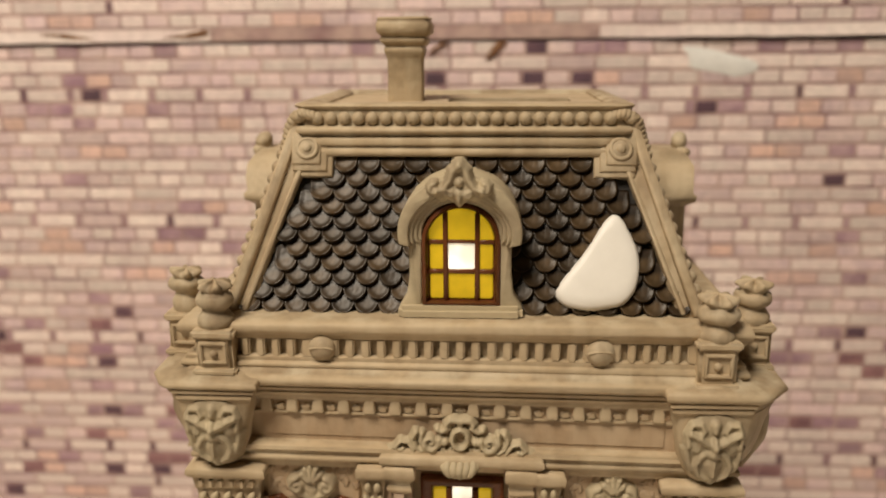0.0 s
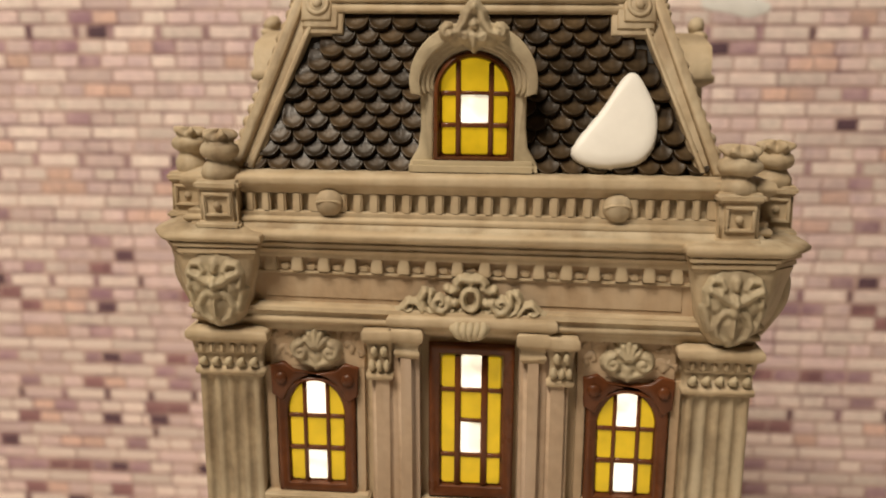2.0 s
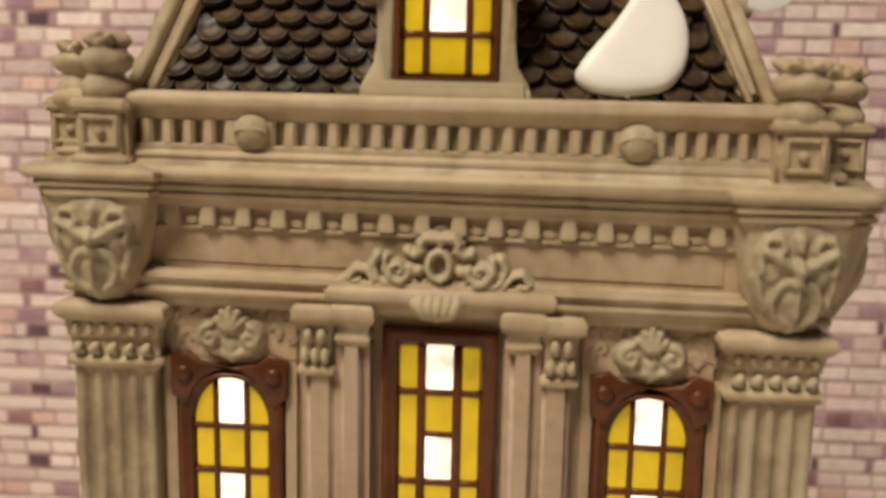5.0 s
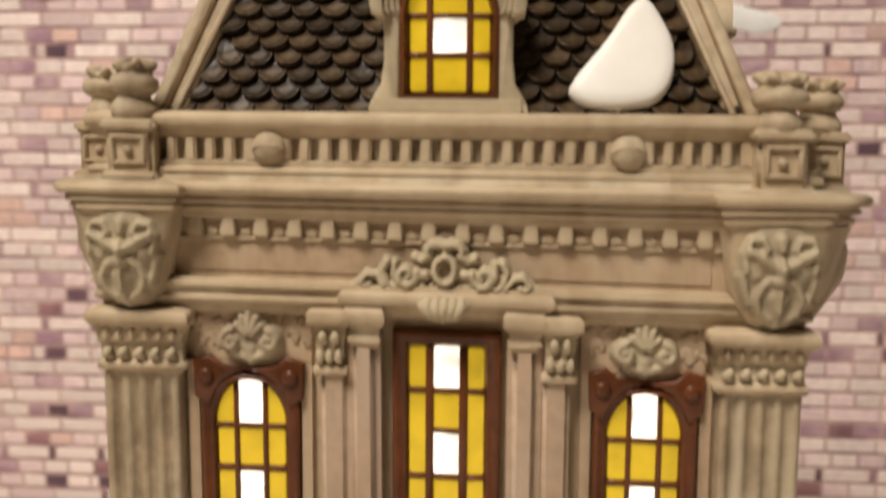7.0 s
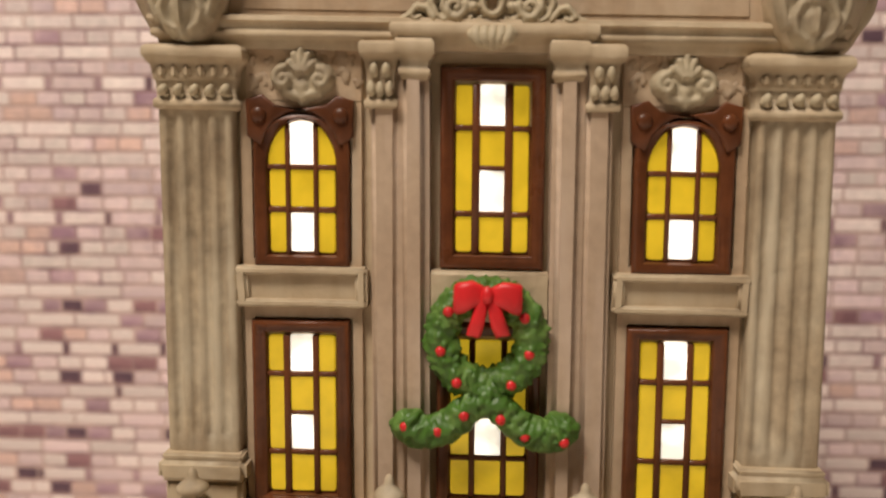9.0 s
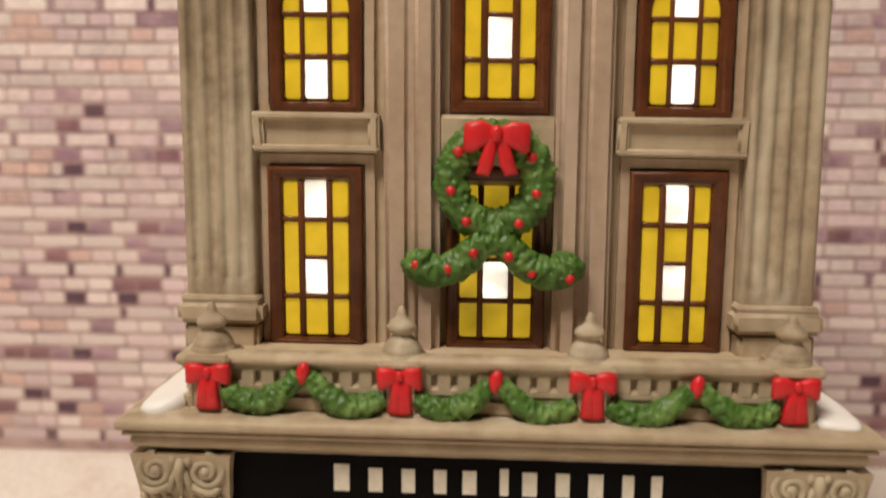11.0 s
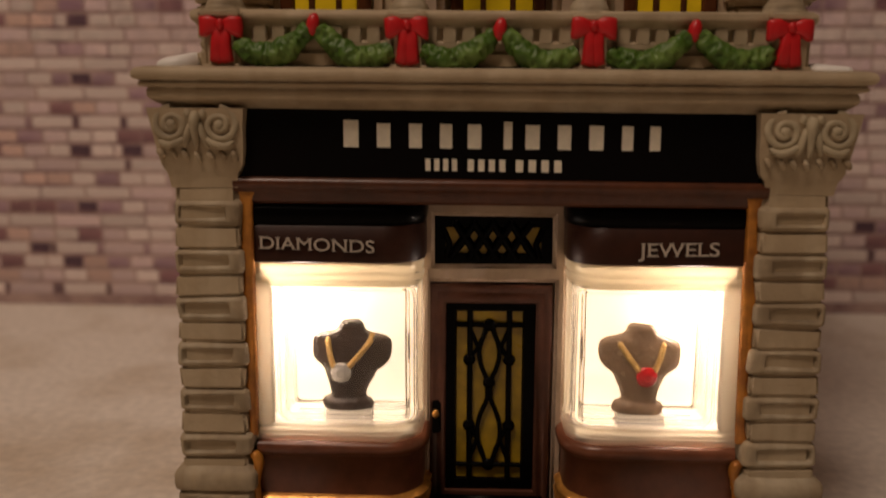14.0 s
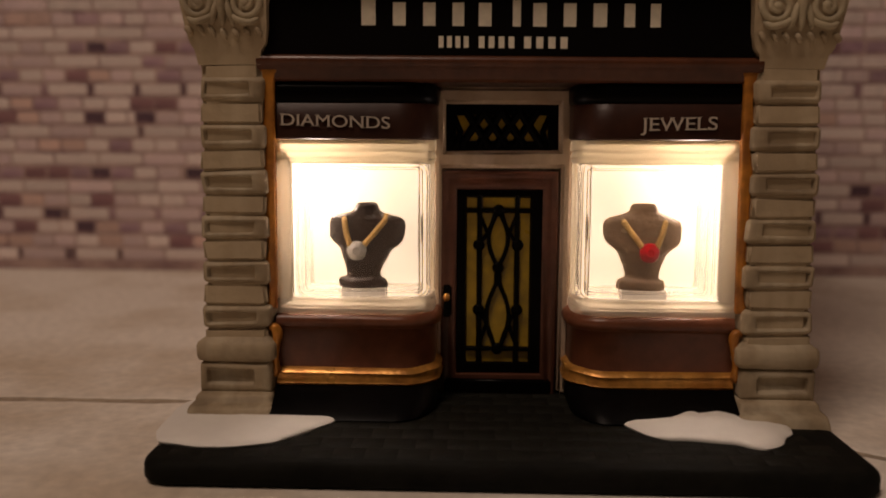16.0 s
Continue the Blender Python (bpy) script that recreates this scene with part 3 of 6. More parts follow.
def body():
    bm = bmesh.new()
    box(bm, -5.35, 5.35, 0.19, 8.2, 0.38, 8.1, 0.04)
    part("ground_floor_wall", bm, STONE, HOUSE)
    bm = bmesh.new()
    box(bm, -5.1, 5.1, 0.13, 8.0, 8.1, 17.1, 0.04)
    part("upper_wall", bm, STONE, HOUSE, wobble=0.02)
    bm = bmesh.new()
    box(bm, -5.12, 5.12, 0.0, 8.0, 17.05, 18.6, 0.04)
    box(bm, -3.95, 3.95, -0.02, 0.2, 17.5, 18.05, 0.02)
    part("frieze", bm, WARM, HOUSE, "tan washed frieze band", wobble=0.02)


def shop_pilaster(s):
    """Corner pier of the ground floor, s = -1 or 1."""
    bm = bmesh.new()

    def b(x0, x1, yf, z0, z1, bev=0.04):
        box(bm, *sorted((s * x0, s * x1)), yf, 1.2, z0, z1, bev)

    def framed(x0, x1, yf, z0, z1, rim, depth):
        pts = filleted(*sorted((s * x0, s * x1)), z0, z1, 0.09, 4)
        hx = sorted((s * (x0 + rim + 0.15), s * (x1 - rim)))
        hole = filleted(*hx, z0 + rim * 1.05, z1 - rim * 1.05, 0.045, 4)
        loft(bm, [outline(pts, 1.2), outline(pts, yf + 0.12), outline(inset(pts, 0.02), yf + 0.05), outline(inset(pts, 0.06), yf + 0.01), outline(inset(hole, -0.03), yf),
                  outline(inset(hole, -0.005), yf + 0.015), outline(inset(hole, 0.02), yf + depth), outline(inset(hole, 0.035), yf + depth + 0.01)])

    b(4.38, 5.46, -1.45, 0.4, 6.8, 0.06)
    pier = part("shop_pilaster", bm, STONE, HOUSE, "blocked corner pier of the shop front", wobble=0.035)
    flare = (0.0, 0.02, 0.03, 0.04, 0.06, 0.07)
    for k in range(6):
        z = 6.10 - 0.824 * k
        bm = bmesh.new()
        framed(4.32 - 0.5 * flare[k], 5.48 + flare[k], -1.52, z, z + 0.43, 0.105, 0.10)
        part("panelled_block", bm, STONE, pier, wobble=0.05)
        bm = bmesh.new()
        b(4.35, 5.465 + flare[k] * 0.8, -1.495, z - 0.395, z + 0.005, 0.035)
        part("plain_block", bm, STONE, pier, wobble=0.05)
    bm = bmesh.new()

    def stepped(name, levels):
        loop = []
        for x0, x1, yf, z in levels:
            c = 0.10
            loop.append([(s * x0, 1.2, z), (s * x0, yf + c, z), (s * (x0 + 0.03), yf + 0.03, z), (s * (x0 + c), yf, z),
                         (s * (x1 - c), yf, z), (s * (x1 - 0.03), yf + 0.03, z), (s * x1, yf + c, z), (s * x1, 1.2, z)])
        bm = bmesh.new()
        loft(bm, loop)
        part(name, bm, STONE, pier, wobble=0.03)

    stepped("torus", ((4.36, 5.46, -1.42, 1.90), (4.34, 5.49, -1.47, 1.84), (4.27, 5.56, -1.53, 1.78), (4.21, 5.64, -1.60, 1.73), (4.18, 5.67, -1.63, 1.67), (4.18, 5.675, -1.64, 1.56),
                      (4.18, 5.67, -1.63, 1.46), (4.20, 5.65, -1.61, 1.40), (4.26, 5.59, -1.54, 1.36), (4.30, 5.55, -1.48, 1.34)))
    bm = bmesh.new()
    framed(4.26, 5.63, -1.58, 0.76, 1.36, 0.16, 0.10)
    part("base_block", bm, STONE, pier, wobble=0.04)
    stepped("plinth", ((4.16, 5.78, -2.02, 0.36), (4.16, 5.775, -2.0, 0.46), (4.18, 5.76, -1.96, 0.56), (4.19, 5.74, -1.92, 0.60), (4.21, 5.72, -1.80, 0.63), (4.23, 5.69, -1.75, 0.66),
                       (4.23, 5.68, -1.73, 0.73), (4.25, 5.65, -1.68, 0.77), (4.28, 5.60, -1.55, 0.80)))


def shop_capital(s):
    bm = bmesh.new()
    loft(bm, [[(s * x0, 1.2, z), (s * x0, yf, z), (s * x1, yf, z), (s * x1, 1.2, z)] for x0, x1, yf, z in
              ((4.38, 5.50, -1.45, 6.72), (4.36, 5.54, -1.48, 6.95), (4.26, 5.62, -1.53, 7.08), (4.22, 5.68, -1.57, 7.35),
               (4.22, 5.74, -1.60, 7.7), (4.18, 5.80, -1.66, 8.05))])
    body_ = part("shop_capital", bm, STONE, HOUSE, "carved scroll capital", wobble=0.02)
    for cx, hand in ((4.585, 1), (5.40, -1)):
        bm = bmesh.new()
        pts = spiral(s * cx, -1.62, 7.76, 0.30, 0.05, 1.7, math.pi / 2, hand * s, 38, 0.04)
        tube(bm, pts, taper(38, 0.060, 0.042), 8, 0.6)
        ball(bm, (s * cx, -1.645, 7.765), (0.085, 0.06, 0.085))
        part("volute", bm, PALE, body_, wobble=0.02)
    # a plume between the scrolls, spreading into leaves below them
    x = 4.99 * s
    bm = bmesh.new()
    bend(bm, [(x, -1.60, 8.0), (x, -1.68, 7.86), (x, -1.67, 7.62), (x, -1.63, 7.36)], [0.06, 0.10, 0.07, 0.035])
    for e in (-1, 1):
        bend(bm, [(x + e * 0.03, -1.62, 7.86), (x + e * 0.10, -1.66, 7.72), (x + e * 0.15, -1.65, 7.54), (x + e * 0.20, -1.61, 7.38)], [0.04, 0.055, 0.06, 0.03])
        bend(bm, [(x + e * 0.10, -1.61, 7.60), (x + e * 0.28, -1.66, 7.47), (x + e * 0.48, -1.66, 7.42), (x + e * 0.64, -1.61, 7.50)], [0.04, 0.055, 0.06, 0.04])
        ball(bm, (x + e * 0.13, -1.65, 7.95), (0.07, 0.05, 0.08))
    part("acanthus_leaf", bm, PALE, body_, wobble=0.02)
    for k in range(7):
        bm = bmesh.new()
        u = s * (4.36 + 0.21 * k)
        bend(bm, [(u - 0.05, -1.57, 7.34), (u - 0.01, -1.60, 7.29), (u + 0.03, -1.59, 7.22), (u + 0.04, -1.55, 7.16)], [0.035, 0.05, 0.045, 0.02], 8)
        part("leaf", bm, STONE, body_, wobble=0.05)


def ledge():
    bm = bmesh.new()
    sweep(bm, [(-0.9, 8.02), (-0.02, 8.04), (0.05, 8.09), (0.13, 8.15), (0.19, 8.20), (0.22, 8.24), (0.22, 8.33), (0.20, 8.35), (0.20, 8.38), (0.31, 8.40), (0.32, 8.45), (0.29, 8.47), (0.29, 8.49), (0.38, 8.51), (0.41, 8.56), (0.41, 8.63),
               (0.36, 8.69), (0.24, 8.72), (0.0, 8.73), (-0.9, 8.74)], [(-5.54, 8.2), (-5.54, -1.45), (5.50, -1.45), (5.50, 8.2)])
    box(bm, -5.4, 5.4, -1.2, 0.3, 8.1, 8.72, 0.02)
    part("shop_cornice", bm, STONE, HOUSE, wobble=0.03)


def parapet():
    """The low wall of the balcony over the shop, with its pedestals."""
    bm = bmesh.new()
    box(bm, -4.95, 4.95, -1.24, 0.2, 9.0, 9.5, 0.02)
    wall = part("balcony_parapet", bm, STONE, HOUSE, wobble=0.025)
    bm = bmesh.new()
    box(bm, -5.0, 5.0, -1.40, 0.2, 8.68, 9.02, 0.05)
    part("parapet_base", bm, STONE, wall, wobble=0.025)
    bm = bmesh.new()
    box(bm, -4.95, 4.95, -1.36, 0.2, 9.0, 9.17, 0.03)
    part("bottom_rail", bm, STONE, wall, wobble=0.025)
    bm = bmesh.new()
    sweep(bm, [(-1.3, 9.38), (0.03, 9.38), (0.05, 9.43), (0.10, 9.47), (0.13, 9.54), (0.12, 9.61), (0.06, 9.655), (-0.1, 9.67), (-0.25, 9.64), (-0.3, 9.5), (-1.3, 9.45)],
          [(-4.95, 0.2), (-4.95, -1.30), (4.95, -1.30), (4.95, 0.2)])
    part("coping", bm, STONE, wall, wobble=0.025)
    bm = bmesh.new()
    box(bm, -0.108, 0.108, -1.345, -1.1, 9.12, 9.43, 0.018, 2)
    one = part("baluster", bm, STONE, wall)
    xs = [x for x in (-3.947 + 0.3135 * k for k in range(27)) if min(abs(abs(x) - 1.5), abs(abs(x) - 4.6)) > 0.25]
    one.location = Vector((xs[0], 0, 0)) * CM
    repeat(one, [(x - xs[0], 0, 0) for x in xs[1:]])
    for x, lift in ((-4.56, 0.03), (-1.49, 0.0), (1.50, -0.02), (4.66, 0.02)):
        bm = bmesh.new()
        box(bm, x - 0.30, x + 0.30, -1.50, -0.7, 8.66, 9.56 + lift, 0.05)
        box(bm, x - 0.35, x + 0.35, -1.57, -0.66, 8.62, 8.77, 0.04)
        box(bm, x - 0.36, x + 0.36, -1.54, -0.62, 9.47 + lift, 9.62 + lift, 0.06)
        part("pedestal", bm, STONE, HOUSE, wobble=0.03)
        bm = bmesh.new()
        lathe(bm, [(r * 1.06, z + lift) for r, z in ((0.34, 9.58), (0.345, 9.63), (0.325, 9.67), (0.31, 9.68), (0.31, 9.71), (0.285, 9.78), (0.265, 9.80), (0.255, 9.83), (0.20, 9.89), (0.155, 9.93), (0.15, 9.965), (0.20, 10.01), (0.225, 10.06), (0.22, 10.10),
                                                (0.17, 10.16), (0.10, 10.21), (0.07, 10.26), (0.07, 10.30), (0.05, 10.36), (0.0, 10.41))], x - 0.02, -1.06, 20)
        part("finial", bm, STONE, HOUSE, "turned urn finial", wobble=0.03)


def corner_pilaster(s):
    x0, x1 = 4.10, 5.30
    bm = bmesh.new()
    front = []
    n = 4
    w = (x1 - x0 - 0.16) / n
    front.append((x0, 0.5))
    front.append((x0, -0.12))
    front.append((x0 + 0.04, -0.16))
    for k in range(n):
        a = x0 + 0.08 + w * k
        for u, d in ((0.14, 0.0), (0.24, 0.03), (0.37, 0.058), (0.5, 0.066), (0.63, 0.058), (0.76, 0.03), (0.86, 0.0)):
            front.append((a + w * u, -0.16 + d))
    front += [(x1 - 0.04, -0.16), (x1, -0.12), (x1, 1.6), (x0, 1.6)]
    flat = [(x, -0.16) if y < 0.1 and x0 + 0.03 < x < x1 - 0.03 else (x, y) for x, y in front]
    loft(bm, [[(s * x, y, z) for x, y in lp] for lp, z in ((flat, 10.25), (flat, 10.62), (front, 10.70), (front, 15.80), (flat, 15.90), (flat, 16.05))])
    part("corner_pilaster", bm, STONE, HOUSE, "fluted corner pilaster", wobble=0.03)
    bm = bmesh.new()
    box(bm, *sorted((s * 3.95, s * 5.44)), -0.38, 1.6, 9.88, 10.28, 0.06)
    box(bm, *sorted((s * 4.02, s * 5.38)), -0.30, 1.6, 10.24, 10.36, 0.03)
    box(bm, *sorted((s * 4.05, s * 5.34)), -0.28, 1.6, 9.2, 9.9, 0.05)
    part("pilaster_base", bm, STONE, HOUSE, wobble=0.03)
    bm = bmesh.new()
    loft(bm, [[(s * a, 1.7, z), (s * a, yf, z), (s * b, yf, z), (s * b, 1.7, z)] for a, b, yf, z in
              ((4.05, 5.30, -0.20, 15.93), (4.0, 5.34, -0.25, 15.97), (4.0, 5.34, -0.25, 16.07), (4.06, 5.30, -0.19, 16.12), (4.06, 5.31, -0.2, 16.36), (4.02, 5.34, -0.24, 16.40), (4.03, 5.34, -0.23, 16.44),
               (4.0, 5.37, -0.25, 16.60), (3.90, 5.42, -0.36, 16.68), (3.86, 5.45, -0.41, 16.74), (3.86, 5.45, -0.41, 16.84), (3.90, 5.42, -0.38, 16.90), (4.0, 5.36, -0.2, 16.95))])
    cap = part("pilaster_capital", bm, STONE, HOUSE, wobble=0.03)
    for k in range(6):
        x = s * (4.15 + 0.21 * k)
        bm = bmesh.new()
        box(bm, x - 0.06, x + 0.06, -0.31, -0.1, 16.43, 16.62, 0.03)
        part("tongue", bm, STONE, cap, wobble=0.02)
    for k in range(5):
        x = s * (4.18 + 0.25 * k)
        bm = bmesh.new()
        bend(bm, [(x - 0.07, -0.20, 16.16), (x, -0.26, 16.24), (x + 0.05, -0.24, 16.33)], [0.05, 0.075, 0.04], 8)
        ball(bm, (x + 0.03, -0.22, 16.17), (0.07, 0.05, 0.05), 8, 6)
        part("leaf", bm, PALE, cap, wobble=0.02)


def inner_pilasters(s):
    bm = bmesh.new()
    box(bm, *sorted((s * 1.46, s * 1.90)), -0.22, 0.4, 9.3, 16.1, 0.06)
    part("inner_pilaster", bm, ROSE, HOUSE, wobble=0.03)
    bm = bmesh.new()
    a, b = 1.50, 1.94
    loft(bm, [[(s * (a - d), 0.4, z), (s * (a - d), y, z), (s * (b + d), y, z), (s * (b + d), 0.4, z)] for d, y, z in
              ((0.02, -0.28, 16.0), (0.04, -0.30, 16.04), (0.04, -0.30, 16.12), (-0.01, -0.25, 16.16), (0.0, -0.27, 16.5), (0.03, -0.30, 16.72), (0.09, -0.40, 16.78), (0.11, -0.42, 16.84),
               (0.11, -0.42, 16.97), (0.07, -0.38, 17.02))])
    cap = part("inner_capital", bm, STONE, HOUSE, "small leaf capital", wobble=0.02)
    for k in range(3):
        x = s * (1.57 + 0.15 * k)
        bm = bmesh.new()
        bend(bm, [(x, -0.26, 16.18), (x, -0.32, 16.28), (x + s * 0.01 * (k - 1), -0.33, 16.40)], [0.05, 0.07, 0.035], 8)
        part("leaf", bm, PALE, cap, wobble=0.03)
    for k in range(2):
        x = s * (1.62 + 0.19 * k)
        bm = bmesh.new()
        bend(bm, [(x, -0.26, 16.46), (x, -0.32, 16.56), (x, -0.34, 16.68)], [0.05, 0.075, 0.05], 8)
        part("leaf", bm, PALE, cap, wobble=0.03)
    bm = bmesh.new()
    box(bm, *sorted((s * 0.95, s * 1.45)), -0.30, 0.4, 9.3, 16.6, 0.15, 5)
    box(bm, *sorted((s * 1.38, s * 1.56)), -0.12, 0.4, 9.3, 16.7, 0.02)
    part("engaged_column", bm, ROSE, HOUSE, "smooth half-round column", wobble=0.035)
    bm = bmesh.new()
    loft(bm, [[(s * (0.96 - d), 0.4, z), (s * (0.96 - d), y, z), (s * (1.43 + d), y, z), (s * (1.43 + d), 0.4, z)] for d, y, z in
              ((-0.03, -0.28, 16.45), (-0.02, -0.31, 16.5), (0.01, -0.34, 16.53), (0.01, -0.34, 16.60), (-0.02, -0.31, 16.64), (0.0, -0.33, 16.74), (0.05, -0.40, 16.80), (0.08, -0.44, 16.84),
               (0.08, -0.44, 17.0), (0.04, -0.40, 17.06))])
    part("column_capital", bm, STONE, HOUSE, wobble=0.025)


def arch_outline(cx, half, zb, spring, rise, n=18):
    pts = [(cx - half, zb), (cx + half, zb)]
    return pts + [(cx + half * math.cos(math.pi * k / n), spring + rise * math.sin(math.pi * k / n)) for k in range(n + 1)]


def rect_outline(cx, half, zb, zt):
    return [(cx - half, zb), (cx + half, zb), (cx + half, zt), (cx - half, zt)]


def window(cx, outer, inner, cols, y=0.0, top=None, label="", y_back=0.3):
    """A glossy brown window. cols: (x0, x1, [(z0, z1, lit), ...]) from the bottom up; top(x): height of an arched head."""
    bm = bmesh.new()
    loft(bm, [outline(outer, y_back), outline(outer, y - 0.02), outline(inset(outer, 0.03), y - 0.06), outline(inset(outer, 0.07), y - 0.07)] +
         [outline([(a[0] * (1 - u) + b[0] * u, a[1] * (1 - u) + b[1] * u) for a, b in zip(inset(outer, 0.07), inner)], yy)
          for u, yy in ((0.45, y - 0.01), (0.75, y - 0.015), (1.0, y + 0.03))] + [outline(inner, y_back)], cap=(False, False))
    win = part("window", bm, BROWN, HOUSE, label, wobble=0.012)
    bars = []
    for (a0, a1, _), (b0, b1, _) in zip(cols, cols[1:]):
        z1 = max(z for _, z, _ in cols[1][2]) if top is None else min(top(a1), top(b0)) + 0.04
        bars.append((a1 - 0.01, b0 + 0.01, y + 0.02, y_back, cols[0][2][0][0] - 0.03, z1))
    for x0, x1, cells in cols:
        for (_, za, _), (zb, _, _) in zip(cells, cells[1:]):
            bars.append((x0 - 0.03, x1 + 0.03, y + 0.03, y_back, za - 0.005, zb + 0.005))
    for bar in bars:
        bm = bmesh.new()
        box(bm, *bar, 0.018, 1)
        part("glazing_bar", bm, BROWN, win, wobble=0.012)
    bm = bmesh.new()
    box(bm, cols[0][0] - 0.05, cols[-1][1] + 0.05, y + 0.10, y_back - 0.03, cols[0][2][0][0] - 0.05, cols[0][2][-1][0], 0)
    part("sash_board", bm, BROWN, win, smooth=False)
    for x0, x1, cells in cols:
        for i, (z0, z1, lit) in enumerate(cells):
            bm = bmesh.new()
            a, b = x0 - 0.02, x1 + 0.02
            if top and i == len(cells) - 1:
                pts = [(a, z0 - 0.02), (b, z0 - 0.02)] + [(b + (a - b) * k / 8, max(top(b + (a - b) * k / 8) - 0.0, z0 + 0.02)) for k in range(9)]
            else:
                pts = filleted(x0 - 0.005, x1 + 0.005, z0 - 0.005, z1 + 0.005, 0.06, 4)
            loft(bm, [outline(pts, y_back - 0.02), outline(pts, y + 0.085), outline(inset(pts, 0.02), y + 0.07)])
            part("pane", bm, LIT if lit else YELLOW, win, "glowing white pane" if lit else "yellow painted pane", smooth=False)
    return win


def facade_windows():
    for s in (-1, 1):
        cx = 3.045 * s

        def head(x, cx=cx):
            u = min(abs(x - cx) / 0.56, 1)
            return 15.10 + 0.70 * math.sqrt(max(1 - u * u, 0))

        zz = ((13.68, 14.33), (14.42, 15.02), (15.10, 15.8))
        side = [(a, b, False) for a, b in zz]
        mid = [(13.70, 14.33, True), (14.42, 15.02, False), (15.10, 15.76, True)]
        lit = arch_outline(cx, 0.56, 13.64, 15.10, 0.72)
        out = [(cx - 0.78, 13.46), (cx + 0.78, 13.46), (cx + 0.78, 15.62)] + \
              [(cx + 0.78 - 1.56 * k / 17, 15.62 + 0.30 * math.sin(math.pi * k / 17)) for k in range(1, 17)] + [(cx - 0.78, 15.62), (cx - 0.78, 15.5)]
        window(cx, out, lit, [(cx - 0.53, cx - 0.26, side), (cx - 0.20, cx + 0.20, mid), (cx + 0.26, cx + 0.53, side)], top=head,
               label="arched brown window with nine panes")
        # eared head board
        bm = bmesh.new()
        pts = [(cx - 0.85, 15.55), (cx - 0.72, 15.45)] + [(cx + 0.66 * math.cos(math.pi * (1 - k / 10)), 15.16 + 0.80 * math.sin(math.pi * k / 10)) for k in range(1, 10)] + \
              [(cx + 0.72, 15.45), (cx + 0.85, 15.55), (cx + 0.87, 16.12), (cx + 0.6, 16.2), (cx + 0.42, 16.05), (cx, 15.98), (cx - 0.42, 16.05), (cx - 0.6, 16.2), (cx - 0.87, 16.12)]
        plate(bm, pts, 0.2, -0.09, 0.03)
        hood = part("window_hood", bm, BROWN, HOUSE, "eared glossy brown window head")
        for e in (-1, 1):
            bm = bmesh.new()
            ball(bm, (cx + e * 0.66, -0.10, 15.88), (0.13, 0.07, 0.13))
            part("rosette", bm, BROWN, hood)
        # lower window of the same bay
        cx = 3.03 * s + (-0.06 if s < 0 else 0.0)
        side = [(9.64, 10.28, False), (10.36, 11.62, False), (11.70, 12.30, False)]
        mid = [(9.64, 10.28, False), (10.36, 10.97, True), (11.03, 11.62, False), (11.70, 12.32, True)]
        window(cx, rect_outline(cx, 0.81, 9.48, 12.57), rect_outline(cx, 0.58, 9.60, 12.36),
               [(cx - 0.55, cx - 0.29, side), (cx - 0.20, cx + 0.20, mid), (cx + 0.28, cx + 0.55, side)], label="tall brown window with ten panes")
    side = [(13.75, 14.32, False), (14.40, 15.69, False), (15.77, 16.40, False)]
    mid = [(13.75, 14.32, False), (14.40, 15.06, True), (15.13, 15.69, False), (15.77, 16.42, True)]
    window(0.02, rect_outline(0.03, 0.83, 13.48, 16.68), rect_outline(0.03, 0.61, 13.70, 16.47),
           [(-0.55, -0.29, side), (-0.18, 0.23, mid), (0.34, 0.60, side)], label="tall brown middle window with ten panes")
    side = [(9.66, 10.26, False), (10.34, 11.6, False), (11.68, 12.28, False)]
    mid = [(9.66, 10.26, False), (10.34, 10.98, True), (11.05, 11.6, False), (11.68, 12.28, False)]
    window(0.0, rect_outline(0.0, 0.84, 9.44, 12.58), rect_outline(0.0, 0.64, 9.60, 12.36),
           [(-0.61, -0.30, side), (-0.22, 0.22, mid), (0.30, 0.61, side)], label="tall brown middle window behind the wreath")


def sills():
    for s in (-1, 1):
        cx = 3.045 * s
        bm = bmesh.new()
        for x0, x1, z0, z1 in ((-1.08, 1.08, 13.33, 13.47), (-1.08, 1.08, 12.80, 12.94), (-1.08, -0.88, 12.85, 13.42), (0.88, 1.08, 12.85, 13.42)):
            box(bm, cx + x0, cx + x1, -0.17, 0.3, z0, z1, 0.035)
        ground = bmesh.new()
        box(ground, cx - 1.0, cx + 1.0, -0.05, 0.3, 12.9, 13.4, 0.02)
        panel = part("sill_panel", ground, STONE, HOUSE, "sunk panel between the windows")
        part("panel_frame", bm, STONE, panel, wobble=0.025)
        bm = bmesh.new()
        pts = rect_outline(cx, 0.98, 9.3, 12.78)
        loft(bm, [outline(pts, 0.3), outline(pts, 0.03), outline(inset(pts, 0.16), 0.03), outline(inset(pts, 0.18), 0.2)], cap=(False, False))
        pts = rect_outline(cx, 0.98, 13.4, 16.1)
        loft(bm, [outline(pts, 0.3), outline(pts, 0.03), outline(inset(pts, 0.16), 0.03), outline(inset(pts, 0.18), 0.2)], cap=(False, False))
        part("window_reveal", bm, WARM, HOUSE, wobble=0.02)
    bm = bmesh.new()
    box(bm, -0.99, 0.99, -0.15, 0.3, 12.62, 13.46, 0.04)
    part("sill_panel", bm, STONE, HOUSE, "plain panel below the middle window", wobble=0.02)


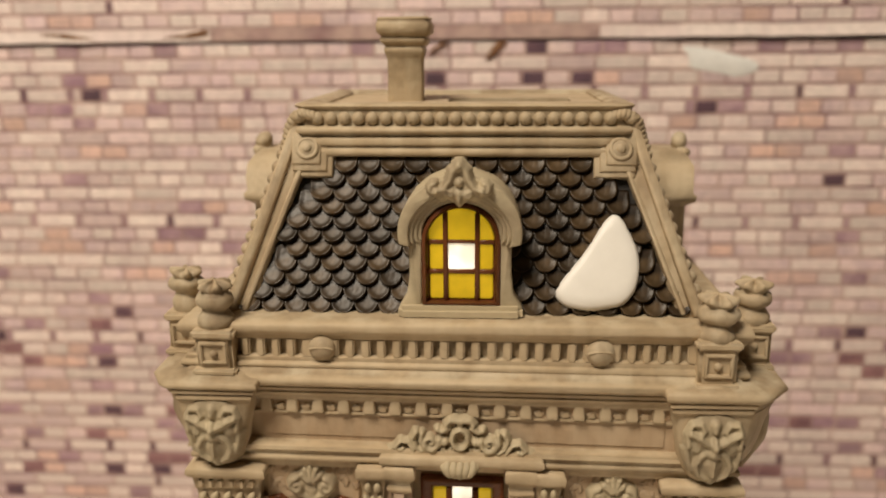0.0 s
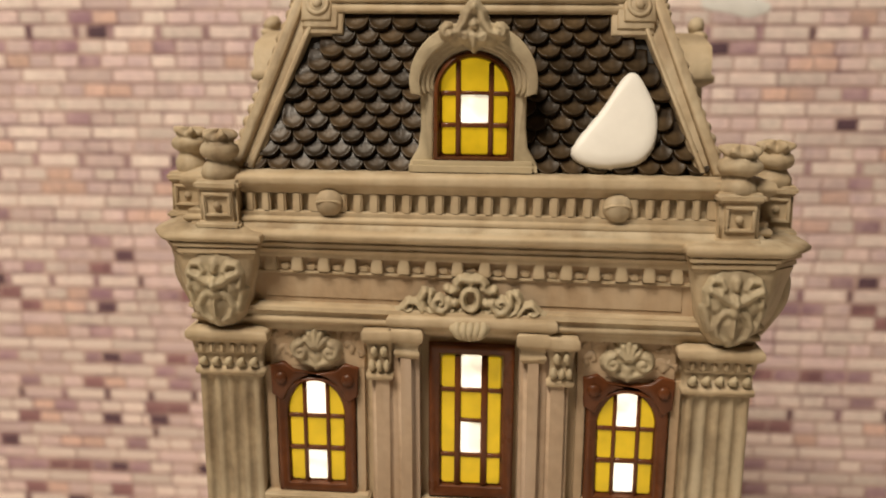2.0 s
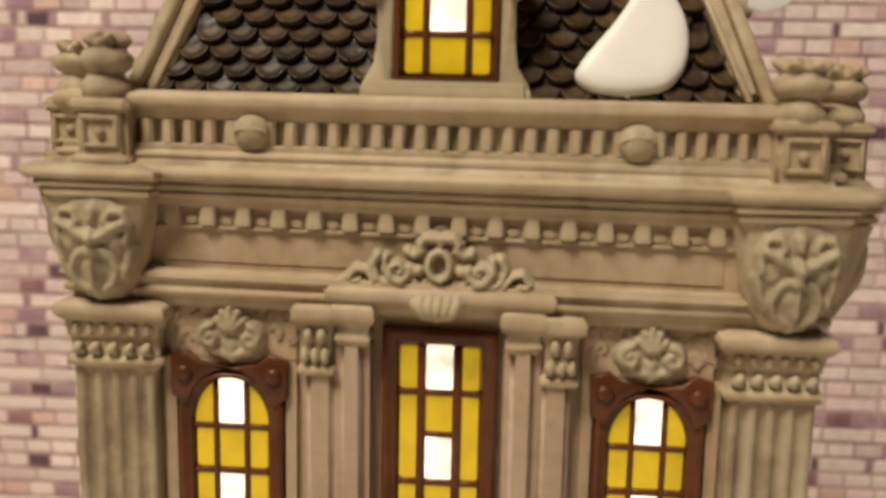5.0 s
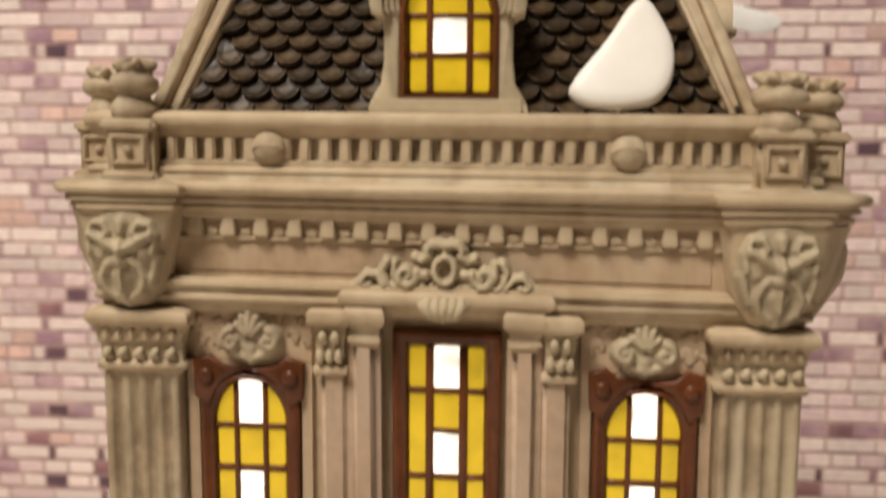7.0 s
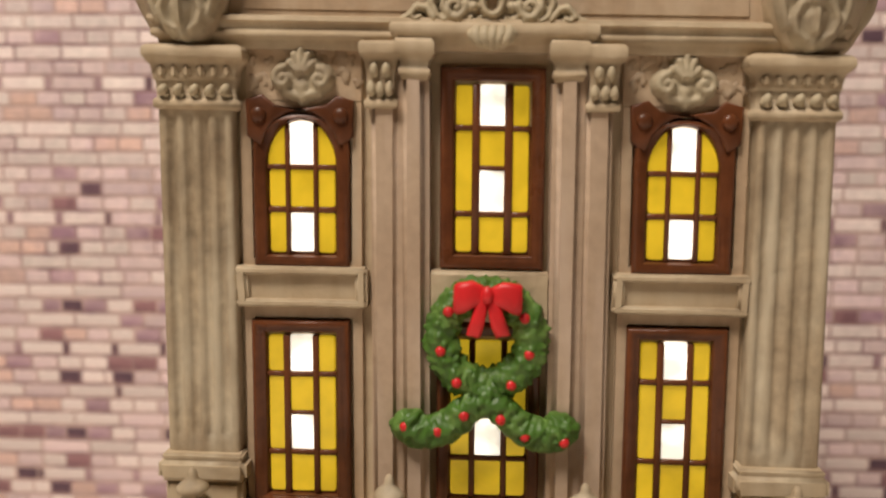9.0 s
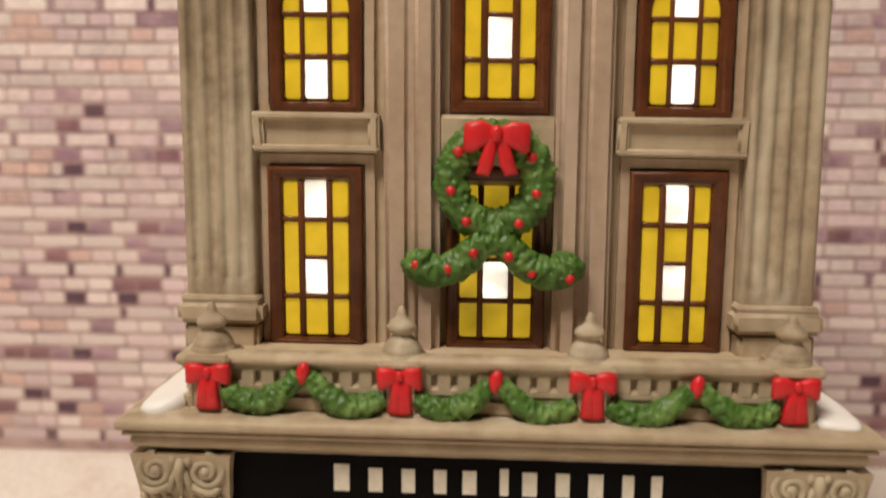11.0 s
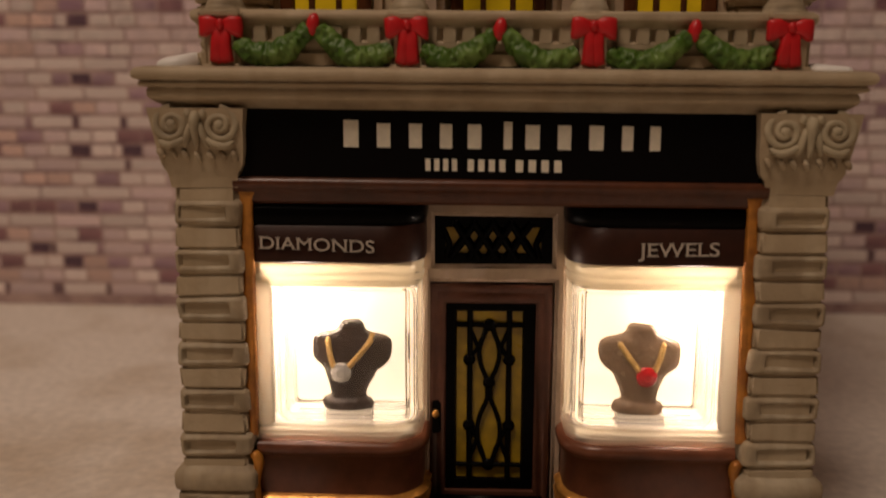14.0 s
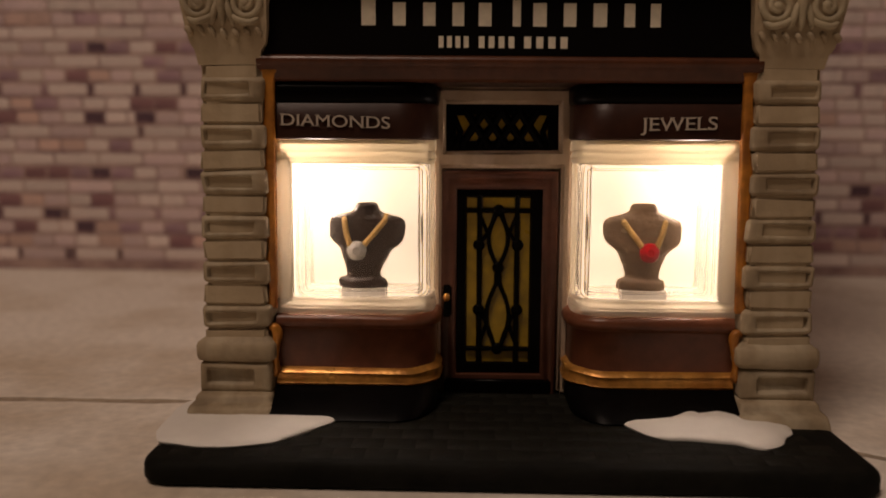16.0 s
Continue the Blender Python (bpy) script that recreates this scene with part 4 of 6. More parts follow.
def shells():
    for s in (-1, 1):
        bm = bmesh.new()
        box(bm, *sorted((s * 2.05, s * 3.92)), 0.02, 0.3, 16.1, 16.98, 0.02)
        panel = part("carved_panel", bm, WARM, HOUSE, "rough carved panel above the window")
        rng = random.Random(5)
        bm = bmesh.new()
        marks = []
        for k in range(30):
            x, z = s * (2.15 + 1.7 * rng.random()), 16.28 + 0.60 * rng.random()
            marks.append((curl(x, z, 0.08, 0.03, rng.uniform(0.3, 0.7), rng.uniform(0, 6), rng.choice((-1, 1)), 7), 0.05, 0.035, 0.035))
        carve(bm, marks, lambda x, z: 0.02, 0.03)
        part("scroll_relief", bm, WARM, panel)
        cx = 3.0 * s
        bm = bmesh.new()
        marks = [([(cx, 16.42)], 0.32, 0.32, 0.10), ([(cx, 16.34), (cx, 16.14)], 0.13, 0.08, 0.13)]
        for k in range(5):
            a = math.radians(-54 + 27 * k)
            r = 0.38 - 0.05 * abs(k - 2) / 2
            marks.append(([(cx + math.sin(a) * 0.08, 16.50 + math.cos(a) * 0.06), (cx + math.sin(a) * r * 0.72, 16.50 + math.cos(a) * r)], 0.035, 0.075, 0.19))
        for e in (-1, 1):
            marks.append((curl(cx + e * 0.29, 16.45, 0.16, 0.02, 1.25, math.pi / 2, -e), 0.085, 0.05, 0.19))
            marks.append(([(cx + e * 0.29, 16.45)], 0.22, 0.22, 0.11))
            marks.append(([(cx + e * 0.26, 16.26), (cx + e * 0.08, 16.18)], 0.10, 0.06, 0.13))
        carve(bm, marks, lambda x, z: 0.0, 0.025)
        part("shell_ornament", bm, PALE, HOUSE, "pale carved shell")


def crest():
    bm = bmesh.new()
    sweep(bm, [(-0.3, 17.0), (0.04, 17.0), (0.08, 17.06), (0.14, 17.10), (0.17, 17.16), (0.17, 17.26), (0.12, 17.31), (-0.3, 17.33)],
          [(-1.40, 0.1), (-1.40, -0.26), (1.46, -0.26), (1.46, 0.1)])
    base = part("crest_moulding", bm, STONE, HOUSE, wobble=0.03)
    bm = bmesh.new()
    plate(bm, [(-1.15, 17.28), (1.2, 17.28), (0.85, 17.50), (0.6, 17.62), (0.25, 17.95), (-0.25, 17.95), (-0.6, 17.62), (-0.85, 17.50)], 0.1, -0.16, 0.05)
    part("crest_ground", bm, WARM, base)
    bm = bmesh.new()
    marks = [(arc(0, 17.64, 0.15, 0.20, 0, 360, 24), 0.072, 0.072, 0.24), ([(0, 17.96), (0, 18.04)], 0.09, 0.06, 0.18)]
    for e in (-1, 1):
        marks += [(curl(e * 0.57, 17.56, 0.17, 0.02, 1.35, math.pi * 0.9 if e > 0 else math.pi * 0.1, e), 0.085, 0.05, 0.22),
                  ([(e * 0.74, 17.74), (e * 0.76, 17.56), (e * 0.68, 17.40), (e * 0.50, 17.35)], 0.06, 0.085, 0.20),
                  ([(e * 0.86, 17.76), (e * 0.93, 17.62), (e * 0.86, 17.44), (e * 0.74, 17.35)], 0.075, 0.06, 0.19),
                  ([(e * 0.90, 17.36), (e * 1.02, 17.54), (e * 1.16, 17.56), (e * 1.26, 17.44), (e * 1.20, 17.36), (e * 1.12, 17.40)], 0.06, 0.065, 0.19),
                  ([(e * 1.28, 17.42), (e * 1.42, 17.35)], 0.06, 0.05, 0.14),
                  ([(e * 0.30, 17.57)], 0.105, 0.105, 0.22), ([(e * 0.34, 17.40)], 0.09, 0.09, 0.16),
                  ([(e * 0.06, 18.02), (e * 0.19, 18.03), (e * 0.26, 17.94)], 0.085, 0.07, 0.20), ([(e * 0.24, 17.86), (e * 0.36, 17.78)], 0.085, 0.07, 0.18),
                  ([(e * 0.44, 17.82)], 0.075, 0.075, 0.16), ([(e * 0.20, 17.40)], 0.06, 0.06, 0.15)]
    marks = [(pts, ra * 0.9, rb * 0.9, height * 0.75) for pts, ra, rb, height in marks]
    carve(bm, marks, lambda x, z: -0.15, 0.022)
    part("scrollwork", bm, PALE, base, "pale scrollwork")
    bm = bmesh.new()
    for k in range(-2, 3):
        bend(bm, [(k * 0.11, -0.38, 17.26), (k * 0.125, -0.47, 17.14), (k * 0.10, -0.47, 17.02), (k * 0.05, -0.40, 16.88 + 0.03 * abs(k))], [0.06, 0.085, 0.08, 0.05])
    for e in (-1, 1):
        bend(bm, [(e * 0.27, -0.36, 17.24), (e * 0.31, -0.42, 17.12), (e * 0.21, -0.40, 16.98)], [0.05, 0.07, 0.05])
    part("keystone_leaf", bm, PALE, base, wobble=0.03)


slab()
body()
for side in (-1, 1):
    shop_pilaster(side)
    shop_capital(side)
    corner_pilaster(side)
    inner_pilasters(side)
ledge()
parapet()
facade_windows()
sills()
shells()
crest()


# ---- cornice, balustrade, corner corbels ----
def cornice():
    bm = bmesh.new()
    path = [(-5.12, 8.0), (-5.12, 0.0), (5.12, 0.0), (5.12, 8.0)]
    sweep(bm, [(-0.3, 18.32), (0.12, 18.32), (0.13, 18.40), (0.19, 18.43), (0.20, 18.49), (0.17, 18.50), (0.17, 18.53), (0.25, 18.55), (0.26, 18.61), (0.23, 18.62), (0.23, 18.65), (0.34, 18.68), (0.38, 18.75),
               (0.38, 18.83), (0.32, 18.89), (0.22, 18.91), (0.14, 19.0), (0.12, 19.08), (-0.3, 19.10)], path)
    sweep(bm, [(-0.3, 16.90), (0.14, 16.90), (0.16, 17.02), (0.24, 17.06), (0.25, 17.14), (0.20, 17.18), (0.22, 17.26), (0.28, 17.30), (0.26, 17.38), (0.10, 17.42), (-0.3, 17.42)], path)
    main = part("cornice", bm, STONE, HOUSE, wobble=0.025)
    xs = [-3.80 + 0.507 * k for k in range(16)]
    bm = bmesh.new()
    loft(bm, [[(-w, 0.1, z), (-w, y, z), (w, y, z), (w, 0.1, z)] for w, y, z in ((0.09, -0.10, 18.05), (0.115, -0.15, 18.07), (0.115, -0.155, 18.14), (0.10, -0.14, 18.26), (0.085, -0.11, 18.36))])
    bmesh.ops.bevel(bm, geom=[e for e in bm.edges if abs(e.verts[0].co.z - e.verts[1].co.z) > 0.01], offset=0.018, segments=2, affect="EDGES")
    one = part("dentil", bm, STONE, main)
    one.location = Vector((xs[0], 0, 0)) * CM
    repeat(one, [(x - xs[0], 0, 0) for x in xs[1:]])
    bm = bmesh.new()
    box(bm, -0.10, 0.10, -0.055, 0.1, 18.04, 18.20, 0.025, 3)
    one = part("dentil", bm, STONE, main)
    one.location = Vector((xs[0] + 0.253, 0, 0)) * CM
    repeat(one, [(x - xs[0], 0, 0) for x in xs[1:-1]])
    bm = bmesh.new()
    box(bm, -4.1, 4.1, -0.075, 0.1, 17.99, 18.05, 0.025)
    part("dentil_fillet", bm, STONE, main, wobble=0.01)


def balustrade():
    bm = bmesh.new()
    sweep(bm, [(-0.5, 18.98), (0.10, 18.98), (0.14, 19.04), (0.12, 19.10), (0.06, 19.13), (0.06, 19.21), (0.02, 19.23), (-0.1, 19.23), (-0.1, 19.57), (0.0, 19.57), (0.06, 19.60), (0.08, 19.68), (0.14, 19.73), (0.16, 19.84),
               (0.12, 19.93), (-0.05, 19.97), (-0.8, 19.93), (-0.8, 18.98)], [(-5.3, 8.0), (-5.3, -0.02), (5.3, -0.02), (5.3, 8.0)])
    rail = part("balustrade", bm, STONE, HOUSE, wobble=0.02)
    slots = [-4.30, -4.01, -3.71, -3.42, -3.12] + [-2.27 + 0.303 * k for k in range(16)] + [3.11, 3.39, 3.67, 3.95, 4.22]
    edges = [-4.6] + [e for x in slots for e in (x - 0.066, x + 0.066)] + [4.6]
    for a, b in zip(edges[::2], edges[1::2]):
        bm = bmesh.new()
        box(bm, a, b, -0.075, 0.2, 19.20, 19.60, 0.022, 2)
        part("baluster", bm, STONE, rail, wobble=0.012)
    for s in (-1, 1):
        bm = bmesh.new()
        ball(bm, (2.66 * s, -0.06, 19.41), (0.265, 0.18, 0.265), 20, 14)
        tube(bm, [(2.66 * s + 0.22 * math.cos(a), -0.17 - 0.05 * math.sin(a), 19.41 + 0.06 * math.sin(a)) for a in (math.pi * k / 8 for k in range(9))], 0.025, 6)
        part("boss", bm, STONE, rail, "round carved boss", wobble=0.02)


def corner_block(s):
    """The projecting corner of the cornice with a carved corbel below and a pedestal and urns above."""
    flank = 0.30 if s > 0 else 0.16
    drop = 0.07 if s > 0 else 0.0  # the casting sank a little on this side
    bm = bmesh.new()
    rows = ((4.02, 5.38, -0.47, 18.34), (4.0, 5.40, -0.49, 18.43), (3.95, 5.47, -0.55, 18.46), (3.95, 5.47, -0.55, 18.53), (3.98, 5.44, -0.52, 18.54), (3.98, 5.44, -0.52, 18.56), (3.90, 5.54, -0.59, 18.58), (3.90, 5.54, -0.59, 18.64),
            (3.93, 5.51, -0.56, 18.65), (3.93, 5.51, -0.56, 18.67), (3.84, 5.62, -0.63, 18.69), (3.82, 5.66, -0.66, 18.74), (3.82, 5.66, -0.66, 18.80), (3.87, 5.60, -0.61, 18.86), (4.0, 5.5, -0.50, 18.89), (4.2, 5.4, -0.3, 18.94))
    loft(bm, [[(s * a, 2.0, z), (s * a, yf, z), (s * (b - 0.06), yf, z), (s * (b + 0.08), yf + 0.12, z), (s * (b + 0.20 + flank), yf + 0.6, z), (s * (b + 0.28 + flank), 2.0, z)] for a, b, yf, z in rows])
    part("cornice_corner", bm, STONE, HOUSE, wobble=0.035)
    bm = bmesh.new()
    grade = ((4.46, 4.98, -0.26, 16.94), (4.40, 5.06, -0.33, 17.02), (4.26, 5.22, -0.40, 17.22), (4.17, 5.36, -0.44, 17.45), (4.11, 5.47, -0.47, 17.80), (4.05, 5.56, -0.48, 18.12), (3.99, 5.64, -0.48, 18.42))
    loft(bm, [[(s * a, 2.0, z), (s * a, yf + 0.12, z), (s * (a + 0.12), yf, z), (s * (b - 0.22), yf, z), (s * (b - 0.06), yf + 0.12, z), (s * (b + flank), yf + 0.55, z), (s * (b + flank + 0.16), 2.0, z)] for a, b, yf, z in grade])
    corbel = part("corbel", bm, STONE, HOUSE, "tapering corner corbel", wobble=0.04)

    def slope(x, z):
        return float(np.interp(z, [g[3] for g in grade], [g[2] for g in grade])) + 0.9 * max(abs(x) - 0.42, 0) ** 2

    # scrolled relief: three curls above, two raking ridges, a keel and a bud
    marks = [([(0, 17.95)], 0.58, 0.58, 0.10), ([(0, 17.40)], 0.42, 0.42, 0.10),
             ([(0, 18.26), (0, 18.16)], 0.12, 0.09, 0.18), ([(0, 17.98), (0, 17.80), (0, 17.70)], 0.075, 0.13, 0.24),
             ([(0, 17.46), (0, 17.30)], 0.20, 0.14, 0.15), ([(0, 17.56), (0, 17.24)], 0.05, 0.04, 0.20), ([(0, 17.12), (0, 17.06)], 0.14, 0.10, 0.12)]
    for e in (-1, 1):
        marks += [([(e * x, z) for x, z in ((0.50, 17.84), (0.54, 18.08), (0.44, 18.27), (0.28, 18.27), (0.20, 18.14), (0.28, 18.06))], 0.07, 0.06, 0.15),
                  ([(e * x, z) for x, z in ((0.46, 18.10), (0.30, 18.02), (0.14, 17.92), (0.04, 17.88))], 0.08, 0.09, 0.21),
                  ([(e * 0.36, 17.90), (e * 0.34, 17.78)], 0.13, 0.12, 0.13),
                  ([(e * x, z) for x, z in ((0.12, 17.72), (0.26, 17.62), (0.34, 17.44), (0.28, 17.24), (0.14, 17.14))], 0.09, 0.07, 0.15),
                  ([(e * x, z) for x, z in ((0.54, 17.76), (0.48, 17.52), (0.42, 17.34))], 0.08, 0.06, 0.10)]
    bm = bmesh.new()
    carve(bm, marks, slope, 0.024)
    bm.transform(Matrix.Translation((s * 4.76, 0, -0.02)) @ Matrix.Diagonal((0.95, 1, 1, 1)))
    part("carved_relief", bm, PALE, corbel, "carved curls, ridges and a bud")
    bm = bmesh.new()
    for k in range(3):
        y = 0.35 + 0.42 * k
        out = 5.44 + flank + 0.02 * k
        bend(bm, [(s * (out + 0.04), y, 18.32), (s * (out + 0.10), y, 17.98), (s * (out - 0.02), y, 17.55), (s * (out - 0.26), y, 17.15), (s * (out - 0.42), y, 16.98)], [0.12, 0.18, 0.18, 0.13, 0.07], 10)
    part("side_leaf", bm, STONE, corbel, "rough leaves on the corbel's flank", wobble=0.05)
    for px, py, back in ((4.70 if s < 0 else 4.79, 0.02, False), (5.62 if s < 0 else 5.72, 1.05, True)):
        bm = bmesh.new()
        x = s * px
        d = drop
        box(bm, x - 0.36, x + 0.36, py - 0.36, py + 0.38, 18.92 - d, 19.74 - d, 0.05)
        box(bm, x - 0.43, x + 0.43, py - 0.44, py + 0.46, 18.88 - d, 19.04 - d, 0.05)
        box(bm, x - 0.42, x + 0.42, py - 0.43, py + 0.45, 19.64 - d, 19.83 - d, 0.07)
        for a, b, e, f in ((-0.27, 0.27, 19.53, 19.60), (-0.27, 0.27, 19.15, 19.22), (-0.27, -0.20, 19.18, 19.57), (0.20, 0.27, 19.18, 19.57)):
            box(bm, x + a, x + b, py - 0.42, py, e - d, f - d, 0.025)
        ball(bm, (x, py - 0.37, 19.375 - d), (0.075, 0.06, 0.075))
        part("corner_pedestal", bm, STONE, HOUSE, wobble=0.03)
        bm = bmesh.new()
        k, uy, d = (0.95 if back else 1.0) * (1.0 if s < 0 else 1.08), py - 0.04, d * 2.0
        lathe(bm, [(r * k, z - d) for r, z in ((0.30, 19.76), (0.33, 19.86), (0.345, 19.93), (0.33, 20.02), (0.27, 20.10), (0.235, 20.15), (0.235, 20.19), (0.30, 20.23), (0.355, 20.30), (0.365, 20.38), (0.34, 20.45), (0.27, 20.49),
                                          (0.255, 20.53), (0.29, 20.56), (0.31, 20.60), (0.28, 20.65), (0.15, 20.68), (0.0, 20.68))], x, uy, 42)
        for v in bm.verts:
            a, lobe = math.atan2(v.co.y - uy, v.co.x - x), min(max((v.co.z + d - 20.50) / 0.06, 0), 1)
            v.co.x += (v.co.x - x) * 0.18 * lobe * math.cos(6 * a + 1)
            v.co.y += (v.co.y - uy) * 0.18 * lobe * math.cos(6 * a + 1)
            v.co.z += 0.04 * lobe * math.cos(6 * a + 1)
        part("urn", bm, STONE, HOUSE, "squat two-tiered carved urn", wobble=0.05)


# ---- roof ----
TILT_ROOF = math.atan(1.04 / 3.0)
ROOF = Matrix.Translation((0, 0.66, 19.95)) @ Matrix.Rotation(-TILT_ROOF, 4, "X")


def up(z):
    """Length along the roof slope for a height z."""
    return (z - 19.95) / math.cos(TILT_ROOF)


def roof():
    bm = bmesh.new()
    loft(bm, [[(-x, y0, z), (x, y0, z), (x, y1, z), (-x, y1, z)] for x, y0, y1, z in ((4.75, 0.70, 8.0, 19.8), (4.70, 0.72, 7.9, 19.95), (3.42, 1.76, 6.7, 22.95), (3.3, 1.9, 6.6, 23.4))])
    bed = part("roof", bm, DARKROOF, HOUSE, "mansard roof with glossy brown-black fish-scale tiles", smooth=False)
    # one fish-scale tile: u across, v up the slope, out of the roof
    bm = bmesh.new()
    w, n = 0.240, 12
    pts = [(w, 0.30), (-w, 0.30)] + [(-w * math.cos(math.pi * k / n), 0.0 - 0.235 * math.sin(math.pi * k / n)) for k in range(n + 1)]

    def lay(shrink, out0, out1):
        flat = [(u * shrink, 0.02 + (v - 0.02) * shrink) for u, v in pts]
        return [(u, -(out0 + (out1 - out0) * (0.30 - v) / 0.535), v) for u, v in flat]

    loft(bm, [lay(1.0, 0.0, 0.02), lay(1.0, -0.01, 0.15), lay(0.96, -0.01, 0.185), lay(0.90, -0.01, 0.195), lay(0.80, -0.01, 0.175), lay(0.4, -0.02, 0.165)], cap=(False, True))
    one = part("tile", bm, SLATE, bed)
    first, rng = True, random.Random(3)
    rows, pitch = 12, 0.282
    for r in range(rows):
        s = 0.16 + pitch * r
        z = 19.95 + s * math.cos(TILT_ROOF)
        for k in range(-9, 10):
            x = 0.47 * k + (0.235 if r % 2 else 0.0)
            lim = 4.30 - (z - 19.95) * 0.455
            if abs(x) > lim or (abs(x) > 2.75 and z > 22.35) or (abs(x) < 0.7 and z < 22.0) or z > 22.98:
                continue
            m = ROOF @ Matrix.Translation((x, 0.0, s)) @ Euler((radians(rng.uniform(-3, 3)), radians(rng.uniform(-3, 3)), radians(rng.uniform(-3, 3)))).to_matrix().to_4x4()
            m.translation = m.translation * CM
            if first:
                ob, first = one, False
            else:
                ob = one.copy()
                scene.collection.objects.link(ob)
            ob.matrix_basis = m @ Matrix.Diagonal((rng.uniform(0.95, 1.03), 1, rng.uniform(0.96, 1.04), 1))
    for s in (-1, 1):
        bm = bmesh.new()

        def strip(x0b, x1b, x0t, x1t, zt, y, bev=0.05):
            plate(bm, [(s * x0b, up(19.9)), (s * x1b, up(19.9)), (s * x1t, up(zt)), (s * x0t, up(zt))][::s], 0.25, y, bev)

        strip(4.18, 4.72, 3.0, 3.44, 23.45, -0.12)
        strip(4.46, 4.72, 3.24, 3.46, 23.45, -0.26, 0.07)
        strip(4.24, 4.36, 3.06, 3.15, 23.0, -0.20, 0.04)
        bm.transform(ROOF)
        rake = part("rake_moulding", bm, STONE, HOUSE, wobble=0.03)
        bm = bmesh.new()
        plate(bm, [(s * 2.60, up(22.46)), (s * 3.4, up(22.46)), (s * 3.4, up(23.25)), (s * 2.60, up(23.25))][::s], 0.2, -0.16, 0.04)
        plate(bm, [(s * 2.70, up(22.56)), (s * 3.4, up(22.56)), (s * 3.4, up(23.25)), (s * 2.70, up(23.25))][::s], 0.2, -0.22, 0.04)
        plate(bm, [(s * 2.82, up(22.68)), (s * 3.42, up(22.68)), (s * 3.42, up(23.3)), (s * 2.82, up(23.3))][::s], 0.2, -0.27, 0.04)
        bm.transform(ROOF)
        plaque = part("roof_corner_plaque", bm, STONE, HOUSE, wobble=0.02)
        bm = bmesh.new()
        c = (s * 3.10, -0.27, up(22.98))
        tube(bm, [(c[0] + 0.19 * math.cos(a), c[1], c[2] + 0.19 * math.sin(a)) for a in (2 * math.pi * k / 20 for k in range(21))], 0.05, 8)
        ball(bm, c, (0.19, 0.07, 0.19), 16, 10)
        ball(bm, (c[0], c[1] - 0.05, c[2]), (0.10, 0.07, 0.10))
        bm.transform(ROOF)
        part("rosette", bm, STONE, plaque, "round rosette", wobble=0.015)
        # beads running up the outer edge of the slope
        for k in range(15):
            z = 20.05 + 0.230 * k
            bm = bmesh.new()
            ball(bm, (s * ((4.73 if s > 0 else 4.79) - (z - 19.95) * 0.375), 0.98 + (z - 19.95) * 0.33, z + 0.05), (0.13, 0.15, 0.13), 10, 8)
            part("edge_bead", bm, STONE, rake, wobble=0.03)
        bm = bmesh.new()
        ball(bm, (s * 3.30, 1.72, 23.66), (0.17, 0.2, 0.14))
        ball(bm, (s * 3.42, 1.75, 23.50), (0.13, 0.16, 0.13))
        ball(bm, (s * 3.14, 1.70, 23.72), (0.12, 0.14, 0.1))
        rope = smooth([(s * x, y, z) for x, y, z in ((2.98, 1.58, 23.70), (3.18, 1.60, 23.74), (3.36, 1.66, 23.64), (3.50, 1.72, 23.42), (3.58, 1.76, 23.16), (3.66, 1.74, 22.86))], 5)
        for i, p in enumerate(rope[::2]):
            ball(bm, p, (0.085, 0.11, 0.125), 10, 7, Euler((0, s * (0.5 + 0.07 * i), 0)))
        part("corner_scroll", bm, STONE, rake, wobble=0.04)
    bm = bmesh.new()
    sweep(bm, [(-0.4, 22.90), (0.12, 22.90), (0.15, 22.95), (0.15, 23.04), (0.11, 23.07), (0.10, 23.10), (0.14, 23.12), (0.15, 23.16), (0.14, 23.27), (0.09, 23.31), (0.11, 23.34), (0.18, 23.37), (0.20, 23.43), (0.15, 23.49), (0.04, 23.51), (0.02, 23.82), (0.06, 23.84), (0.08, 23.89),
               (0.0, 23.93), (-0.3, 23.94), (-0.42, 23.88), (-0.42, 23.5), (-0.4, 23.3)], [(-3.30, 6.5), (-3.34, 1.90), (-3.14, 1.64), (3.14, 1.64), (3.34, 1.90), (3.30, 6.5)], closed=True)
    top = part("roof_cornice", bm, STONE, HOUSE, wobble=0.03)
    bm = bmesh.new()
    rim = [(-3.1, 1.9), (3.1, 1.9), (3.1, 6.4), (-3.1, 6.4)]
    hole = [(-0.4, 3.5), (2.3, 3.5), (2.3, 4.5), (-0.4, 4.5)]
    loft(bm, [[(x, y, 23.2) for x, y in rim], [(x, y, 23.84) for x, y in rim], [(x, y, 23.84) for x, y in hole], [(x, y, 23.2) for x, y in hole], [(x, y, 23.2) for x, y in rim]], cap=(False, False))
    part("roof_deck", bm, STONE, HOUSE, "flat roof deck with a long opening", smooth=False)
    bm = bmesh.new()
    box(bm, -0.5, 2.4, 3.4, 4.6, 23.1, 23.3, 0.0)
    part("hatch_floor", bm, STONE, HOUSE, smooth=False)
    bm = bmesh.new()
    ball(bm, (0, 1.59, 23.645), (0.128, 0.12, 0.135), 14, 10)
    one = part("bead", bm, STONE, top)
    one.location = Vector((-2.9, 0, 0)) * CM
    repeat(one, [(0.2762 * k, 0, 0) for k in range(1, 22)])


